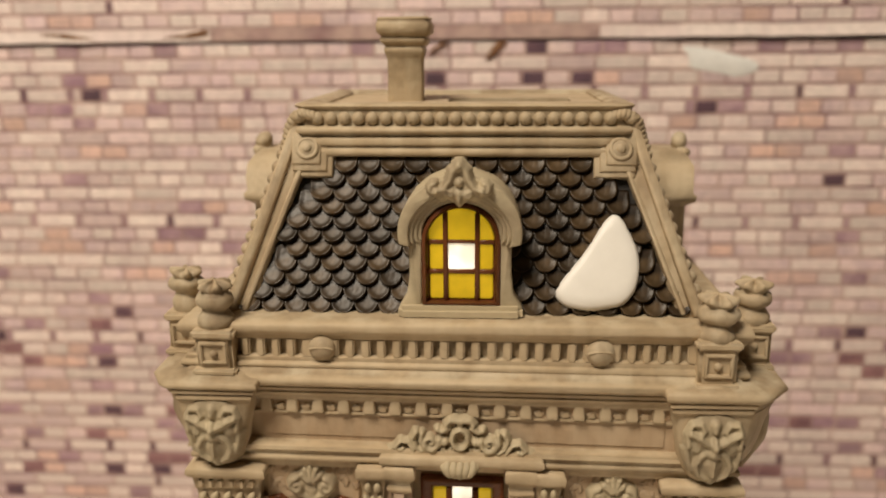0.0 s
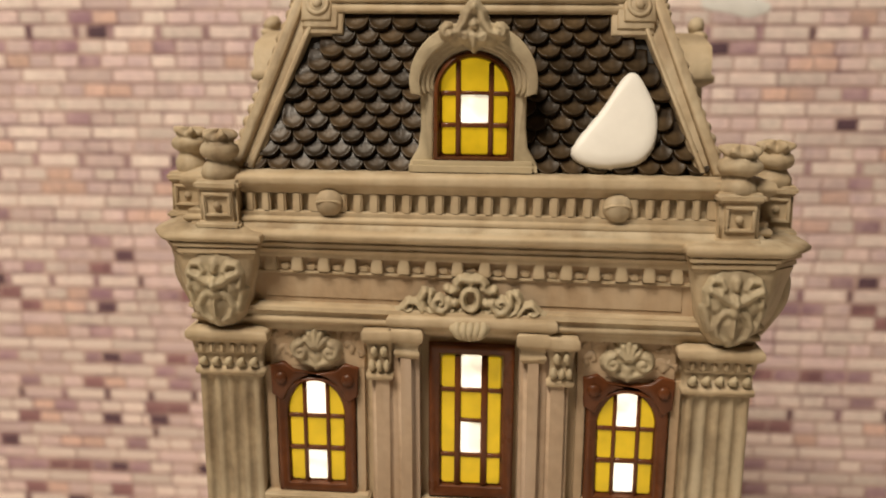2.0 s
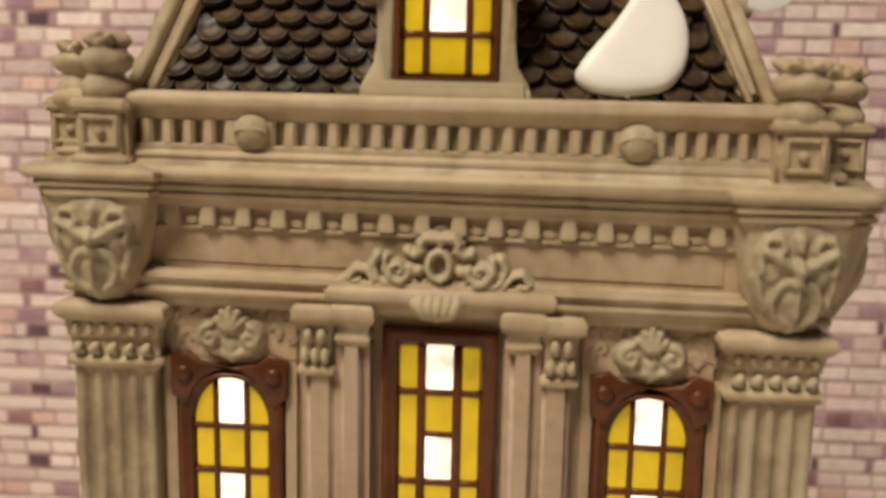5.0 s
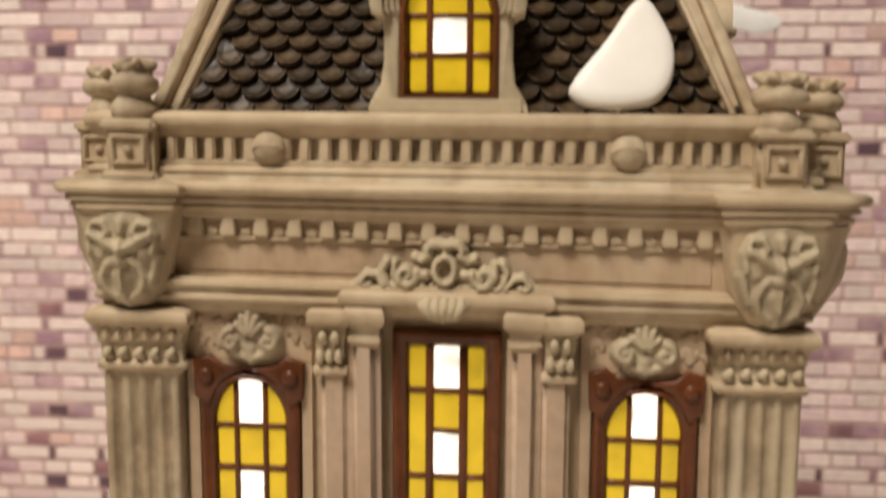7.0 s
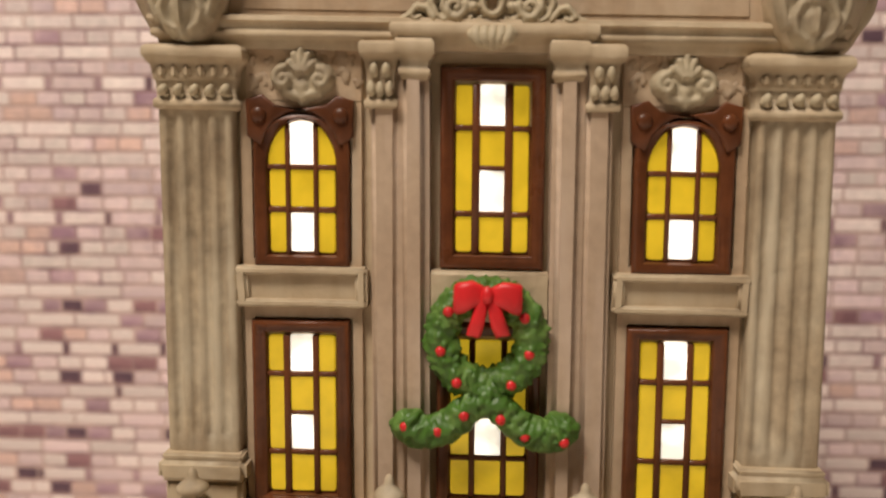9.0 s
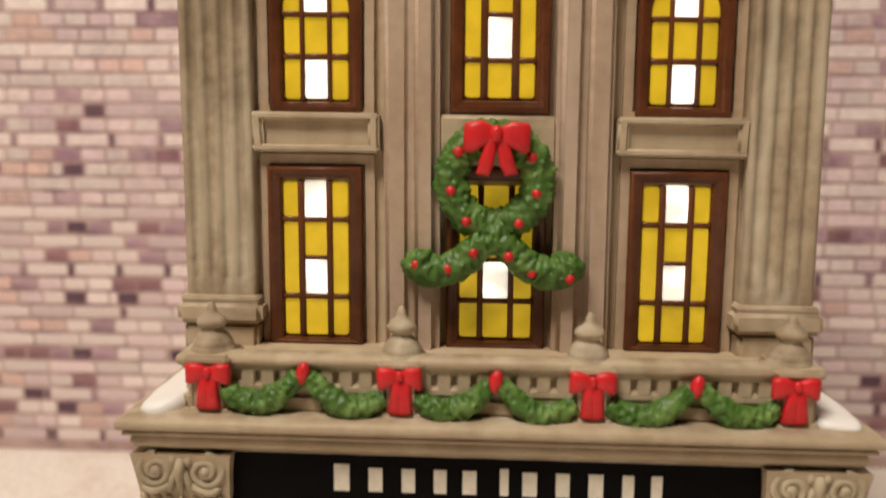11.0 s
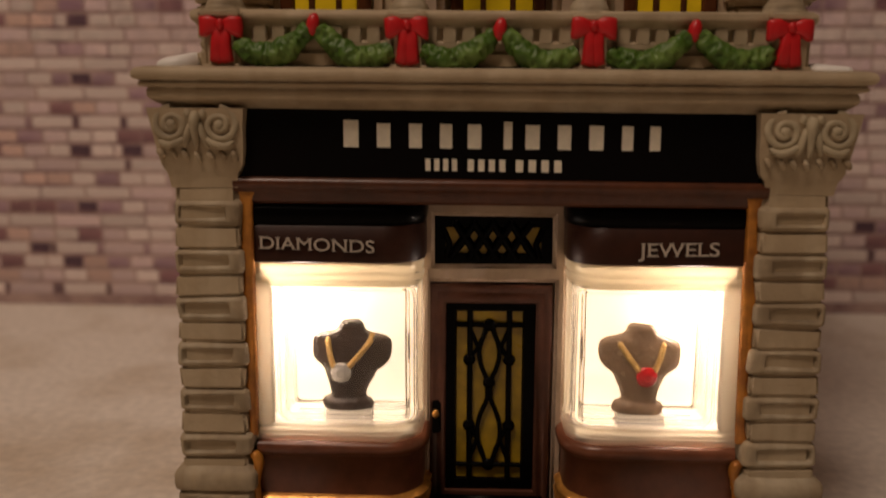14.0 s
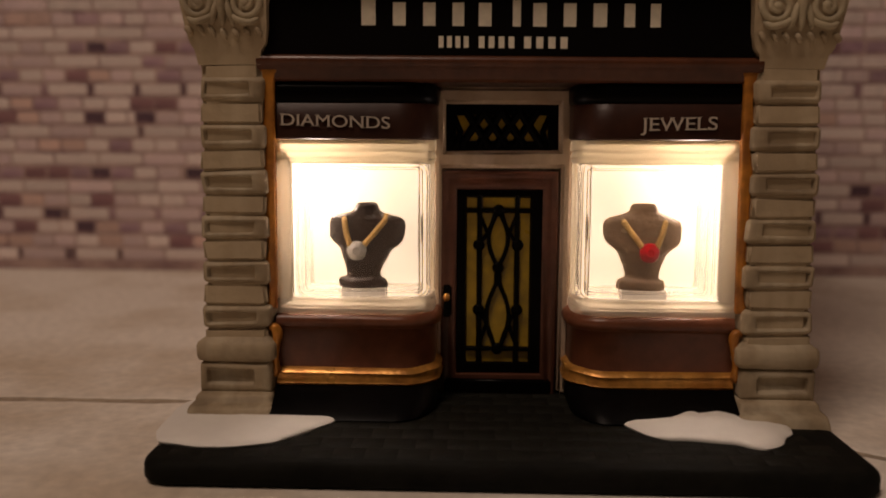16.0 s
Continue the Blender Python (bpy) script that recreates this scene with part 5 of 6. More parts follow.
def chimney():
    bm = bmesh.new()
    cx, cy = -1.34, 3.9
    rows = ((0.38, 23.4), (0.38, 24.72), (0.40, 24.80), (0.43, 24.88), (0.44, 24.96), (0.41, 25.0), (0.44, 25.04), (0.49, 25.10), (0.50, 25.18), (0.47, 25.22), (0.52, 25.26), (0.58, 25.31), (0.59, 25.48), (0.56, 25.54), (0.54, 25.57), (0.56, 25.61), (0.52, 25.64), (0.44, 25.64), (0.40, 25.55))
    loops = []
    for h, z in rows:
        c = 0.12
        loops.append([(cx + a * h, cy + b * h, z) for a, b in ((-1, -1 + c), (-1 + c, -1), (1 - c, -1), (1, -1 + c), (1, 1 - c), (1 - c, 1), (-1 + c, 1), (-1, 1 - c))])
    loft(bm, loops)
    part("chimney", bm, STONE, HOUSE, "square chimney with a flared cap", wobble=0.04)


def dormer(m, front):
    """Arched roof dormer built at the facade's middle, then set by the matrix m."""
    bm = bmesh.new()
    arch = [(1.14 * math.cos(math.pi * k / 20), 21.70 + 1.02 * math.sin(math.pi * k / 20)) for k in range(21)]
    pts = [(-1.22, 19.95), (1.22, 19.95), (1.18, 20.16), (1.02, 20.42), (0.98, 20.75), (0.98, 21.38), (1.08, 21.46)] + arch + [(-1.08, 21.46), (-0.98, 21.38), (-0.98, 20.75), (-1.02, 20.42), (-1.18, 20.16)]
    plate(bm, pts, 2.2, 0.56, 0.05)
    bm.transform(m)
    tone = PALE if front else STONE
    dm = part("dormer", bm, tone, HOUSE, "arched dormer with a scrolled crest", wobble=0.03)
    for e in (-1, 1):
        bm = bmesh.new()
        jamb = [(0.73, 19.95), (1.22, 19.95), (1.18, 20.16), (1.02, 20.42), (0.98, 20.75), (0.98, 21.38), (1.08, 21.46), (1.13, 21.62), (0.95, 21.75), (0.73, 21.55)]
        plate(bm, [(e * x, z) for x, z in jamb][::e], 0.7, 0.32, 0.05)
        bm.transform(m)
        part("jamb", bm, tone, dm, wobble=0.03)
    bm = bmesh.new()
    box(bm, -1.2, 1.2, 0.16, 0.9, 19.90, 20.19, 0.11, 4)
    bm.transform(m)
    part("sill", bm, tone, dm, wobble=0.03)
    for r0, r1, y in ((1.17, 0.97, 0.12), (0.99, 0.89, 0.20), (0.91, 0.80, 0.26), (0.84, 0.72, 0.31)):
        n = 24
        bm = bmesh.new()
        o = [(r0 * math.cos(a), 21.66 + r0 * 0.90 * math.sin(a)) for a in (math.pi * (-0.07 + 1.14 * k / n) for k in range(n + 1))]
        i = [(r1 * math.cos(a), 21.60 + r1 * 0.84 * math.sin(a)) for a in (math.pi * (-0.09 + 1.18 * k / n) for k in range(n, -1, -1))]
        plate(bm, o + i, 0.7, y, 0.03)
        bm.transform(m)
        part("arch_moulding", bm, tone, dm, wobble=0.02)
    bm = bmesh.new()
    marks = [([(0, 22.5), (0, 22.86)], 0.26, 0.13, 0.16), ([(0, 22.44), (0, 22.24)], 0.09, 0.05, 0.22), ([(0, 22.64)], 0.10, 0.10, 0.24)]
    for e in (-1, 1):
        marks += [([(e * x, z) for x, z in ((0.0, 22.96), (0.12, 22.84), (0.17, 22.68), (0.28, 22.52), (0.42, 22.46))], 0.10, 0.07, 0.24),
                  (curl(e * 0.46, 22.50, 0.10, 0.02, 1.1, math.pi * 0.5, -e), 0.075, 0.05, 0.22),
                  (curl(e * 0.17, 22.42, 0.08, 0.02, 1.0, math.pi, e), 0.06, 0.05, 0.20), ([(e * 0.32, 22.40), (e * 0.16, 22.50)], 0.12, 0.12, 0.13)]
    carve(bm, marks, lambda x, z: 0.12 + max(z - 22.62, 0) * 0.1, 0.024)
    bm.transform(m)
    part("dormer_crest", bm, tone, dm)


def side_dormer(s):
    """The dormer of a side slope, seen only by its edge and crest."""
    bm = bmesh.new()
    rows = ((4.94, 3.9, 6.3, 19.9), (4.94, 3.9, 6.3, 21.44), (5.0, 3.8, 6.4, 21.5), (5.12, 3.72, 6.48, 21.56), (5.14, 3.72, 6.48, 21.70), (5.08, 3.8, 6.4, 21.78), (5.12, 3.86, 6.34, 22.1),
            (5.12, 4.1, 6.1, 22.36), (5.04, 4.4, 5.8, 22.56), (4.9, 4.7, 5.5, 22.66))
    loft(bm, [[(s * 3.4, y1, z), (s * 3.4, y0, z), (s * x, y0, z), (s * x, y1, z)] for x, y0, y1, z in rows])
    dm = part("dormer", bm, STONE, HOUSE, "arched side dormer with a lumpy crest", wobble=0.04)
    bm = bmesh.new()
    ball(bm, (s * 4.96, 5.0, 22.80), (0.20, 0.28, 0.22), 14, 10)
    ball(bm, (s * 5.0, 4.86, 22.60), (0.18, 0.28, 0.12), 14, 10)
    part("dormer_crest", bm, STONE, dm, wobble=0.06)


def dormer_window():
    def head(x):
        return 21.44 + 0.62 * math.sqrt(max(1 - min(abs(x) / 0.63, 1) ** 2, 0))

    side = [(20.30, 20.80, False), (20.88, 21.38, False), (21.46, 22.0, False)]
    mid = [(20.30, 20.80, False), (20.88, 21.40, True), (21.46, 22.0, False)]
    window(0.02, arch_outline(0.02, 0.75, 20.18, 21.44, 0.76), arch_outline(0.02, 0.64, 20.26, 21.44, 0.64),
           [(-0.58, -0.32, side), (-0.24, 0.28, mid), (0.36, 0.62, side)], y=0.34, top=head, label="arched brown dormer window with nine panes", y_back=0.75)


cornice()
balustrade()
for side in (-1, 1):
    corner_block(side)
roof()
chimney()
dormer(Matrix(), True)
dormer_window()
for side in (-1, 1):
    side_dormer(side)


# ---- the shop front ----
def rounded(pts, rounds=2):
    for _ in range(rounds):
        pts = [q for a, b in zip(pts, pts[1:] + pts[:1]) for q in ((a[0] * 0.75 + b[0] * 0.25, a[1] * 0.75 + b[1] * 0.25), (a[0] * 0.25 + b[0] * 0.75, a[1] * 0.25 + b[1] * 0.75))]
    return pts


def shop_sign():
    bm = bmesh.new()
    box(bm, -4.30, 4.30, -1.39, -0.6, 6.86, 8.07, 0.02)
    board = part("sign_board", bm, SIGNBLACK, HOUSE, "black shop sign with cream bars of lettering")
    name = ((-2.70, -2.20, 1), (-2.13, -1.68, 0), (-1.59, -1.16, 0), (-1.07, -0.66, 0), (-0.62, -0.17, 0), (0.02, 0.30, 1), (0.33, 0.80, 0), (0.87, 1.31, 0), (1.38, 1.85, 0), (1.94, 2.31, 0), (2.40, 2.75, 0))
    bars = [((a + b) / 2, 0.25 * (b - a), 7.42, 7.87 if tall else 7.82) for a, b, tall in name]
    for x0, x1, count in ((-1.24, -0.65, 4), (-0.54, 0.16, 4), (0.25, 1.10, 4)):
        step = (x1 - x0) / count
        bars += [(x0 + step * (k + 0.5), 0.29 * step, 7.045, 7.245) for k in range(count)]
    for x, half, z0, z1 in bars:
        bm = bmesh.new()
        box(bm, x - half, x + half, -1.398, -1.37, z0, z1, 0.0)
        part("lettering_bar", bm, LETTER, board, smooth=False)
    bm = bmesh.new()
    sweep(bm, [(-0.6, 6.47), (0.02, 6.47), (0.06, 6.53), (0.08, 6.64), (0.16, 6.70), (0.20, 6.78), (0.18, 6.86), (0.10, 6.90), (-0.6, 6.90)], [(-4.46, -1.28), (4.46, -1.28)])
    part("sign_moulding", bm, REDBROWN, HOUSE, "glossy red-brown moulding under the sign", wobble=0.02)
    bm = bmesh.new()
    box(bm, -4.4, 4.4, -1.2, 0.2, 6.46, 6.95, 0.02)
    part("shop_soffit", bm, FASCIA, HOUSE)


def bay_path(s, cut=0.0):
    pts = [(1.32, 0.1), (1.32, -0.55)]
    pts += [(1.32 + 0.62 * (1 - math.cos(a)), -0.58 - 0.62 * math.sin(a)) for a in (math.pi / 2 * k / 8 for k in range(1, 9))]
    pts += [(4.22, -1.20)]
    pts = [(s * x, y) for x, y in pts]
    return pts if s > 0 else pts[::-1]


def bay_solid(bm, s, levels):
    """A solid on the bay's plan; levels of (offset, z) or (offset, z, stretch towards the street)."""
    path = bay_path(s)
    loops = []
    for off, z, *more in levels:
        far = more[0] if more else 1.0
        t, n = [], len(path)
        for i in range(n):
            q = Vector(path[i])
            e = (q - Vector(path[max(i - 1, 0)])) if i else Vector(path[1]) - q
            f = (Vector(path[min(i + 1, n - 1)]) - q) if i < n - 1 else e
            d = (e.normalized() + f.normalized()).normalized()
            t.append((q.x + d.y * off, (q.y - d.x * off) * far, z))
        corner = (s * 4.22, 0.1, z)
        loops.append(t + [corner] if s > 0 else [corner] + t)
    return loft(bm, loops)


def words(text, x0, x1, z0, z1, tall, y, material, parent):
    """Printed capitals on a flat band, from (x0, z0) to (x1, z1)."""
    cu = bpy.data.curves.new("lettering", "FONT")
    cu.body, cu.size, cu.extrude = text, 1.0, 0.03
    tmp = new("lettering", cu)
    me = bpy.data.meshes.new_from_object(tmp.evaluated_get(bpy.context.evaluated_depsgraph_get()))
    bpy.data.objects.remove(tmp)
    bm = bmesh.new()
    bm.from_mesh(me)
    bmesh.ops.remove_doubles(bm, verts=bm.verts[:], dist=0.0005)
    # serifs on the ends of the straight strokes, letter by letter
    seen, letters = set(), []
    for v in bm.verts:
        if v not in seen:
            isle, todo = [], [v]
            seen.add(v)
            while todo:
                q = todo.pop()
                isle.append(q.co.copy())
                for e in q.link_edges:
                    o = e.other_vert(q)
                    if o not in seen:
                        seen.add(o)
                        todo.append(o)
            letters.append(isle)
    letters.sort(key=lambda isle: min(p.x for p in isle))
    for ch, isle in zip(text, letters):
        for end in (min(p.y for p in isle), max(p.y for p in isle)):
            xs = sorted(p.x for p in isle if abs(p.y - end) < 0.012)
            runs = [[xs[0]]]
            for q in xs[1:]:
                if q - runs[-1][-1] > 0.13:
                    runs.append([])
                runs[-1].append(q)
            for run in runs:
                if ch not in "OS" and not (ch == "J" and end < 0.2) and run[-1] - run[0] < 0.3:
                    z = end + (0.02 if end < 0.2 else -0.02)
                    box(bm, run[0] - 0.05, run[-1] + 0.05, z - 0.022, z + 0.022, -0.03, 0.03, 0)
    lo, hi = min(v.co.x for v in bm.verts), max(v.co.x for v in bm.verts)
    k = (x1 - x0) / (hi - lo)
    for v in bm.verts:
        v.co = Vector((x0 + (v.co.x - lo) * k, y - v.co.z * 0.4, z0 + (z1 - z0) * (v.co.x - lo) / (hi - lo) + v.co.y * tall / 0.70))
    part("lettering", bm, material, parent, smooth=False)


def bay(s):
    bm = bmesh.new()
    bay_solid(bm, s, [(0.0, 6.08), (0.06, 6.11), (0.08, 6.20), (0.08, 6.36), (0.02, 6.46), (-0.1, 6.48)])
    part("bay_roof", bm, BLACK, HOUSE, "rounded black canopy of the shop window")
    bm = bmesh.new()
    bay_solid(bm, s, [(0.02, 5.44), (0.06, 5.46), (0.06, 6.08), (0.03, 6.10)])
    fascia = part("bay_fascia", bm, FASCIA, HOUSE, "umber fascia with lettering")
    if s < 0:
        words("DIAMONDS", -4.08, -2.09, 5.695, 5.635, 0.215, -1.285, DIMLETTER, fascia)
    else:
        words("JEWELS", 2.40, 3.75, 5.61, 5.635, 0.235, -1.285, DIMLETTER, fascia)
    bm = bmesh.new()
    bay_solid(bm, s, [(0.02, 0.38, 1.60), (0.06, 0.44, 1.62), (0.10, 0.56, 1.48), (0.10, 0.72, 1.22), (0.10, 0.86, 1.04), (0.02, 0.96)])
    part("bay_plinth", bm, BLACK, HOUSE, "black plinth below the shop window", wobble=0.02)
    bm = bmesh.new()
    bay_solid(bm, s, [(0.02, 0.86), (0.12, 0.88), (0.16, 0.93), (0.13, 0.98), (0.13, 1.08), (0.15, 1.12), (0.10, 1.18), (0.0, 1.22)])
    part("gold_band", bm, GOLD, HOUSE, "gold painted band", wobble=0.03)
    bm = bmesh.new()
    bay_solid(bm, s, [(0.03, 1.16), (0.03, 1.92), (0.07, 1.95), (0.13, 2.0), (0.14, 2.10), (0.10, 2.18), (0.04, 2.21), (-0.1, 2.22)])
    part("bay_panel", bm, BAYBROWN, HOUSE, "umber panel below the shop window, window glow in its brown", wobble=0.02)
    # the lit window itself
    path = bay_path(s)
    bm = bmesh.new()
    sweep(bm, [(-0.12, 5.02), (-0.04, 5.0), (0.0, 5.04), (0.02, 5.14), (-0.01, 5.19), (-0.01, 5.22), (0.02, 5.27), (0.02, 5.39), (0.0, 5.45), (-0.12, 5.45)], path)
    rim_head, bm = bm, bmesh.new()
    sweep(bm, [(-0.12, 2.18), (0.0, 2.18), (0.03, 2.25), (0.02, 2.36), (0.0, 2.40), (0.02, 2.45), (0.0, 2.50), (-0.05, 2.52), (-0.12, 2.50)], path)
    win = part("display_window", bm, FROST, HOUSE, "glowing shop window with a milky plastic rim", wobble=0.02)
    win.visible_shadow = False
    part("rim_head", rim_head, DIMMEDFROST, win, wobble=0.02).visible_shadow = False
    for z, r in ((2.34, 0.022), (2.47, 0.026), (5.10, 0.026), (5.24, 0.02)):
        bm = bmesh.new()
        tube(bm, [(x, y - 0.01, z + 0.012 * math.sin(5 * x)) for x, y in path], r, 8)
        part("rim_ridge", bm, GLASS, win, "clear moulded ridge", wobble=0.02).visible_shadow = False
    bm = bmesh.new()
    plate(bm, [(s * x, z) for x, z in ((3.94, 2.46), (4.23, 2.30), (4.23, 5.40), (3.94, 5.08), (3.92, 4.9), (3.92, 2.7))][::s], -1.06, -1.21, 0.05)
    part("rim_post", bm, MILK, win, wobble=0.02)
    bm = bmesh.new()
    box(bm, *sorted((s * 1.34, s * 1.42)), -0.42, 0.05, 2.4, 5.3, 0.03)
    part("rim_post", bm, FROST, win, wobble=0.02).visible_shadow = False
    bm = bmesh.new()
    sweep(bm, [(-0.14, 2.44), (-0.08, 2.44), (-0.08, 5.05), (-0.14, 5.05)], path)
    pane = part("display_pane", bm, GLASS, win, "clear plastic pane")
    pane.visible_shadow = False
    # the clear moulded inner tray, seen by its bright edges
    bm = bmesh.new()
    n = 6
    outer = filleted(*sorted((s * 1.42, s * 3.91)), 2.48, 5.07, 0.22, n)
    inner = filleted(*sorted((s * 1.54, s * 3.72)), 2.63, 4.91, 0.10, n)
    loft(bm, [outline(outer, -0.92), outline(inset(outer, 0.03), -0.99), outline(inset(outer, 0.07), -1.0), outline(inset(inner, -0.04), -0.97), outline(inner, -0.92), outline(inset(inner, 0.03), -0.30), outline(outer, -0.30), outline(outer, -0.92)], cap=(False, False))
    tray = part("clear_tray", bm, GLASS, win, "clear plastic inner tray", wobble=0.02)
    tray.visible_shadow = False
    for e, y, r in ((0.0, -1.02, 0.022), (-0.13, -1.04, 0.024)):
        bm = bmesh.new()
        ring = inset(inner, e)
        tube(bm, outline(ring + ring[:1], y), r, 6)
        part("tray_bead", bm, GLASS, win, "clear rounded bead", wobble=0.015).visible_shadow = False
    bm = bmesh.new()
    for x in (1.44, 1.56):
        tube(bm, [(s * x, -0.72 - 2.2 * (x - 1.44), 2.5), (s * (x + 0.01), -0.72 - 2.2 * (x - 1.44), 3.8), (s * x, -0.72 - 2.2 * (x - 1.44), 5.05)], 0.03, 8)
    part("clear_corner", bm, GLASS, win, "clear rounded corner of the pane", wobble=0.01).visible_shadow = False
    bm = bmesh.new()
    box(bm, *sorted((s * 1.40, s * 4.2)), 0.0, 0.07, 2.3, 5.42, 0)
    part("lit_back", bm, BACKLIT, win, "cream back glowing from the bulb inside", smooth=False)
    bm = bmesh.new()
    box(bm, *sorted((s * 4.14, s * 4.2)), -1.05, 0.0, 2.3, 5.42, 0)
    box(bm, *sorted((s * 1.5, s * 4.14)), -0.98, 0.0, 2.27, 2.33, 0)
    box(bm, s * 2.65 - 0.42, s * 2.65 + 0.42, -0.76, -0.34, 2.33, 2.60, 0)
    box(bm, *sorted((s * 1.5, s * 4.14)), -0.98, 0.0, 5.36, 5.42, 0)
    part("display_box", bm, SNOW, win, "white inside of the shop window", smooth=False)
    # gold edging against the pier, with a small flared head
    bm = bmesh.new()
    line = []
    for k in range(61):
        z = 2.32 + (6.55 - 2.32) * k / 60
        knuckle = max(math.cos((z - 5.72) / 0.824 * 2 * math.pi), 0) ** 6
        line.append((s * (4.35 + 0.012 * math.sin(z * 9) + 0.035 * knuckle), z))
    head = [(s * 4.40, 6.60), (s * 4.45, 6.66), (s * 4.45, 6.72), (s * 4.08, 6.72), (s * 4.08, 6.66), (s * 4.14, 6.58), (s * 4.17, 6.5), (s * 4.18, 5.0), (s * 4.21, 2.32)]
    plate(bm, (line + head)[::s], -1.0, -1.37, 0.04)
    part("gold_edging", bm, ORANGE, HOUSE, "wavy orange-gold painted edging", wobble=0.025)
    bm = bmesh.new()
    bend(bm, [(s * 4.33, -1.36, 1.93), (s * 4.24, -1.38, 1.97), (s * 4.18, -1.38, 1.86), (s * 4.20, -1.38, 1.66), (s * 4.23, -1.38, 1.40), (s * 4.22, -1.37, 1.16), (s * 4.27, -1.36, 1.04)], [0.05, 0.09, 0.10, 0.075, 0.06, 0.065, 0.05], 10)
    part("gold_bracket", bm, ORANGE, HOUSE, "orange-gold scroll bracket", wobble=0.02)


def entrance():
    bm = bmesh.new()
    for a, b, c, d in ((-1.36, -1.20, 0.40, 6.4), (1.12, 1.34, 0.40, 6.4), (-1.3, 1.3, 4.90, 5.24), (-1.3, 1.3, 6.14, 6.47), (-1.3, -1.12, 5.1, 6.3), (1.06, 1.3, 5.1, 6.3)):
        box(bm, a, b, -0.12, 0.2, c, d, 0.05)
    part("door_surround", bm, ROSE, HOUSE, "pale beige surround of the door", wobble=0.025)
    # transom light
    bm = bmesh.new()
    pts = rect_outline(-0.03, 1.10, 5.22, 6.15)
    loft(bm, [outline(pts, 0.2), outline(pts, -0.02), outline(inset(pts, 0.2), -0.02), outline(inset(pts, 0.22), 0.1)], cap=(False, False))
    for k in range(-3, 4):
        for e in (-1, 1):
            x = 0.345 * k - 0.04
            line = [(x + e * (z - 5.485) / 1.5, 0.01, z) for z in (5.33, 6.03)]
            if all(-1.06 < p[0] < 0.98 for p in line):
                tube(bm, line, 0.082, 8)
    for e in (-1, 1):
        tube(bm, [(-0.04 + e * 0.88, 0.01, 5.33), (-0.04 + e * 0.80, 0.01, 5.60), (-0.04 + e * 0.93, 0.01, 5.90)], 0.06, 6)
    box(bm, -1.0, 0.94, -0.01, 0.06, 5.3, 5.43, 0.01)
    box(bm, -1.0, 0.94, -0.01, 0.06, 5.92, 6.06, 0.01)
    grid = part("transom_grille", bm, BLACK, HOUSE, "black lattice over the door")
    bm = bmesh.new()
    box(bm, -1.0, 0.94, 0.04, 0.15, 5.3, 6.08, 0)
    part("transom_pane", bm, DIMYELLOW, grid, smooth=False)
    # door leaf
    cx = -0.06
    bm = bmesh.new()
    outer, inner = rect_outline(cx, 1.15, 0.36, 4.86), rect_outline(cx, 0.84, 0.80, 4.48)
    loft(bm, [outline(outer, 0.2), outline(outer, -0.07), outline(inset(outer, 0.05), -0.10), outline(inset(outer, 0.13), -0.06), outline(inset(outer, 0.16), -0.06),
              outline(inset(outer, 0.2), -0.09), outline(inset(inner, -0.03), -0.07), outline(inner, 0.0), outline(inner, 0.2)], cap=(False, False))
    door = part("shop_door", bm, DOORBROWN, HOUSE, "red-brown shop door with a black iron grille over yellow glass", wobble=0.015)
    bm = bmesh.new()
    box(bm, cx - 1.08, cx + 1.06, -0.13, 0.1, 0.38, 0.70, 0.03)
    part("kick_plate", bm, BLACK, door)
    bm = bmesh.new()
    box(bm, cx - 0.86, cx + 0.86, 0.06, 0.16, 0.78, 4.5, 0)
    part("door_glass", bm, DIMYELLOW, door, "yellow door glass", smooth=False)
    bm = bmesh.new()
    gx, half, zb, zt = -0.08, 0.62, 1.02, 4.32
    pts, hole = rect_outline(cx, 0.85, 0.79, 4.49), rect_outline(gx, half, zb, zt)
    loft(bm, [outline(pts, 0.06), outline(pts, -0.01), outline(inset(hole, -0.03), -0.02), outline(hole, 0.06)], cap=(False, False))
    for e in (-1, 1):
        tube(bm, [(gx + e * 0.37, 0.0, zb - 0.05), (gx + e * 0.37, 0.0, zt + 0.05)], 0.055, 6)
        tube(bm, [(gx - half, 0.0, (1.30, 4.07)[e > 0]), (gx + half, 0.0, (1.30, 4.07)[e > 0])], 0.05, 6)
        pts = []
        for k in range(33):
            z = 4.07 + (2.94 - 4.07) * k / 32
            pts.append((gx + e * 0.19 * math.sin(math.pi * k / 32), 0.0, z))
        tube(bm, pts, 0.045, 6)
        pts = []
        for k in range(33):
            u = k / 32
            pts.append((gx + e * (0.03 + 0.19 * math.sin(math.pi * max(u - 0.2, 0) / 0.8)), 0.0, 2.94 + (1.30 - 2.94) * u))
        tube(bm, pts, 0.045, 6)
        for z0, z1 in ((4.07, 3.39), (1.30, 2.09)):
            tube(bm, [(gx + e * (0.06 + 0.31 * u ** 1.5), 0.0, z0 + (z1 - z0) * u) for u in (0, 0.2, 0.4, 0.6, 0.8, 1.0)], 0.04, 6)
            tube(bm, [(gx + e * (0.37 - 0.14 * u), 0.0, z0 + (z1 - z0) * (0.1 + 0.5 * u)) for u in (0, 0.5, 1.0)], 0.04, 6)
    for x, z in ((0, 4.07), (-0.38, 3.39), (0.38, 3.39), (0, 2.94), (-0.38, 2.09), (0.38, 2.09), (0, 1.30)):
        ball(bm, (gx + x, -0.01, z), (0.12, 0.06, 0.12), 12, 8)
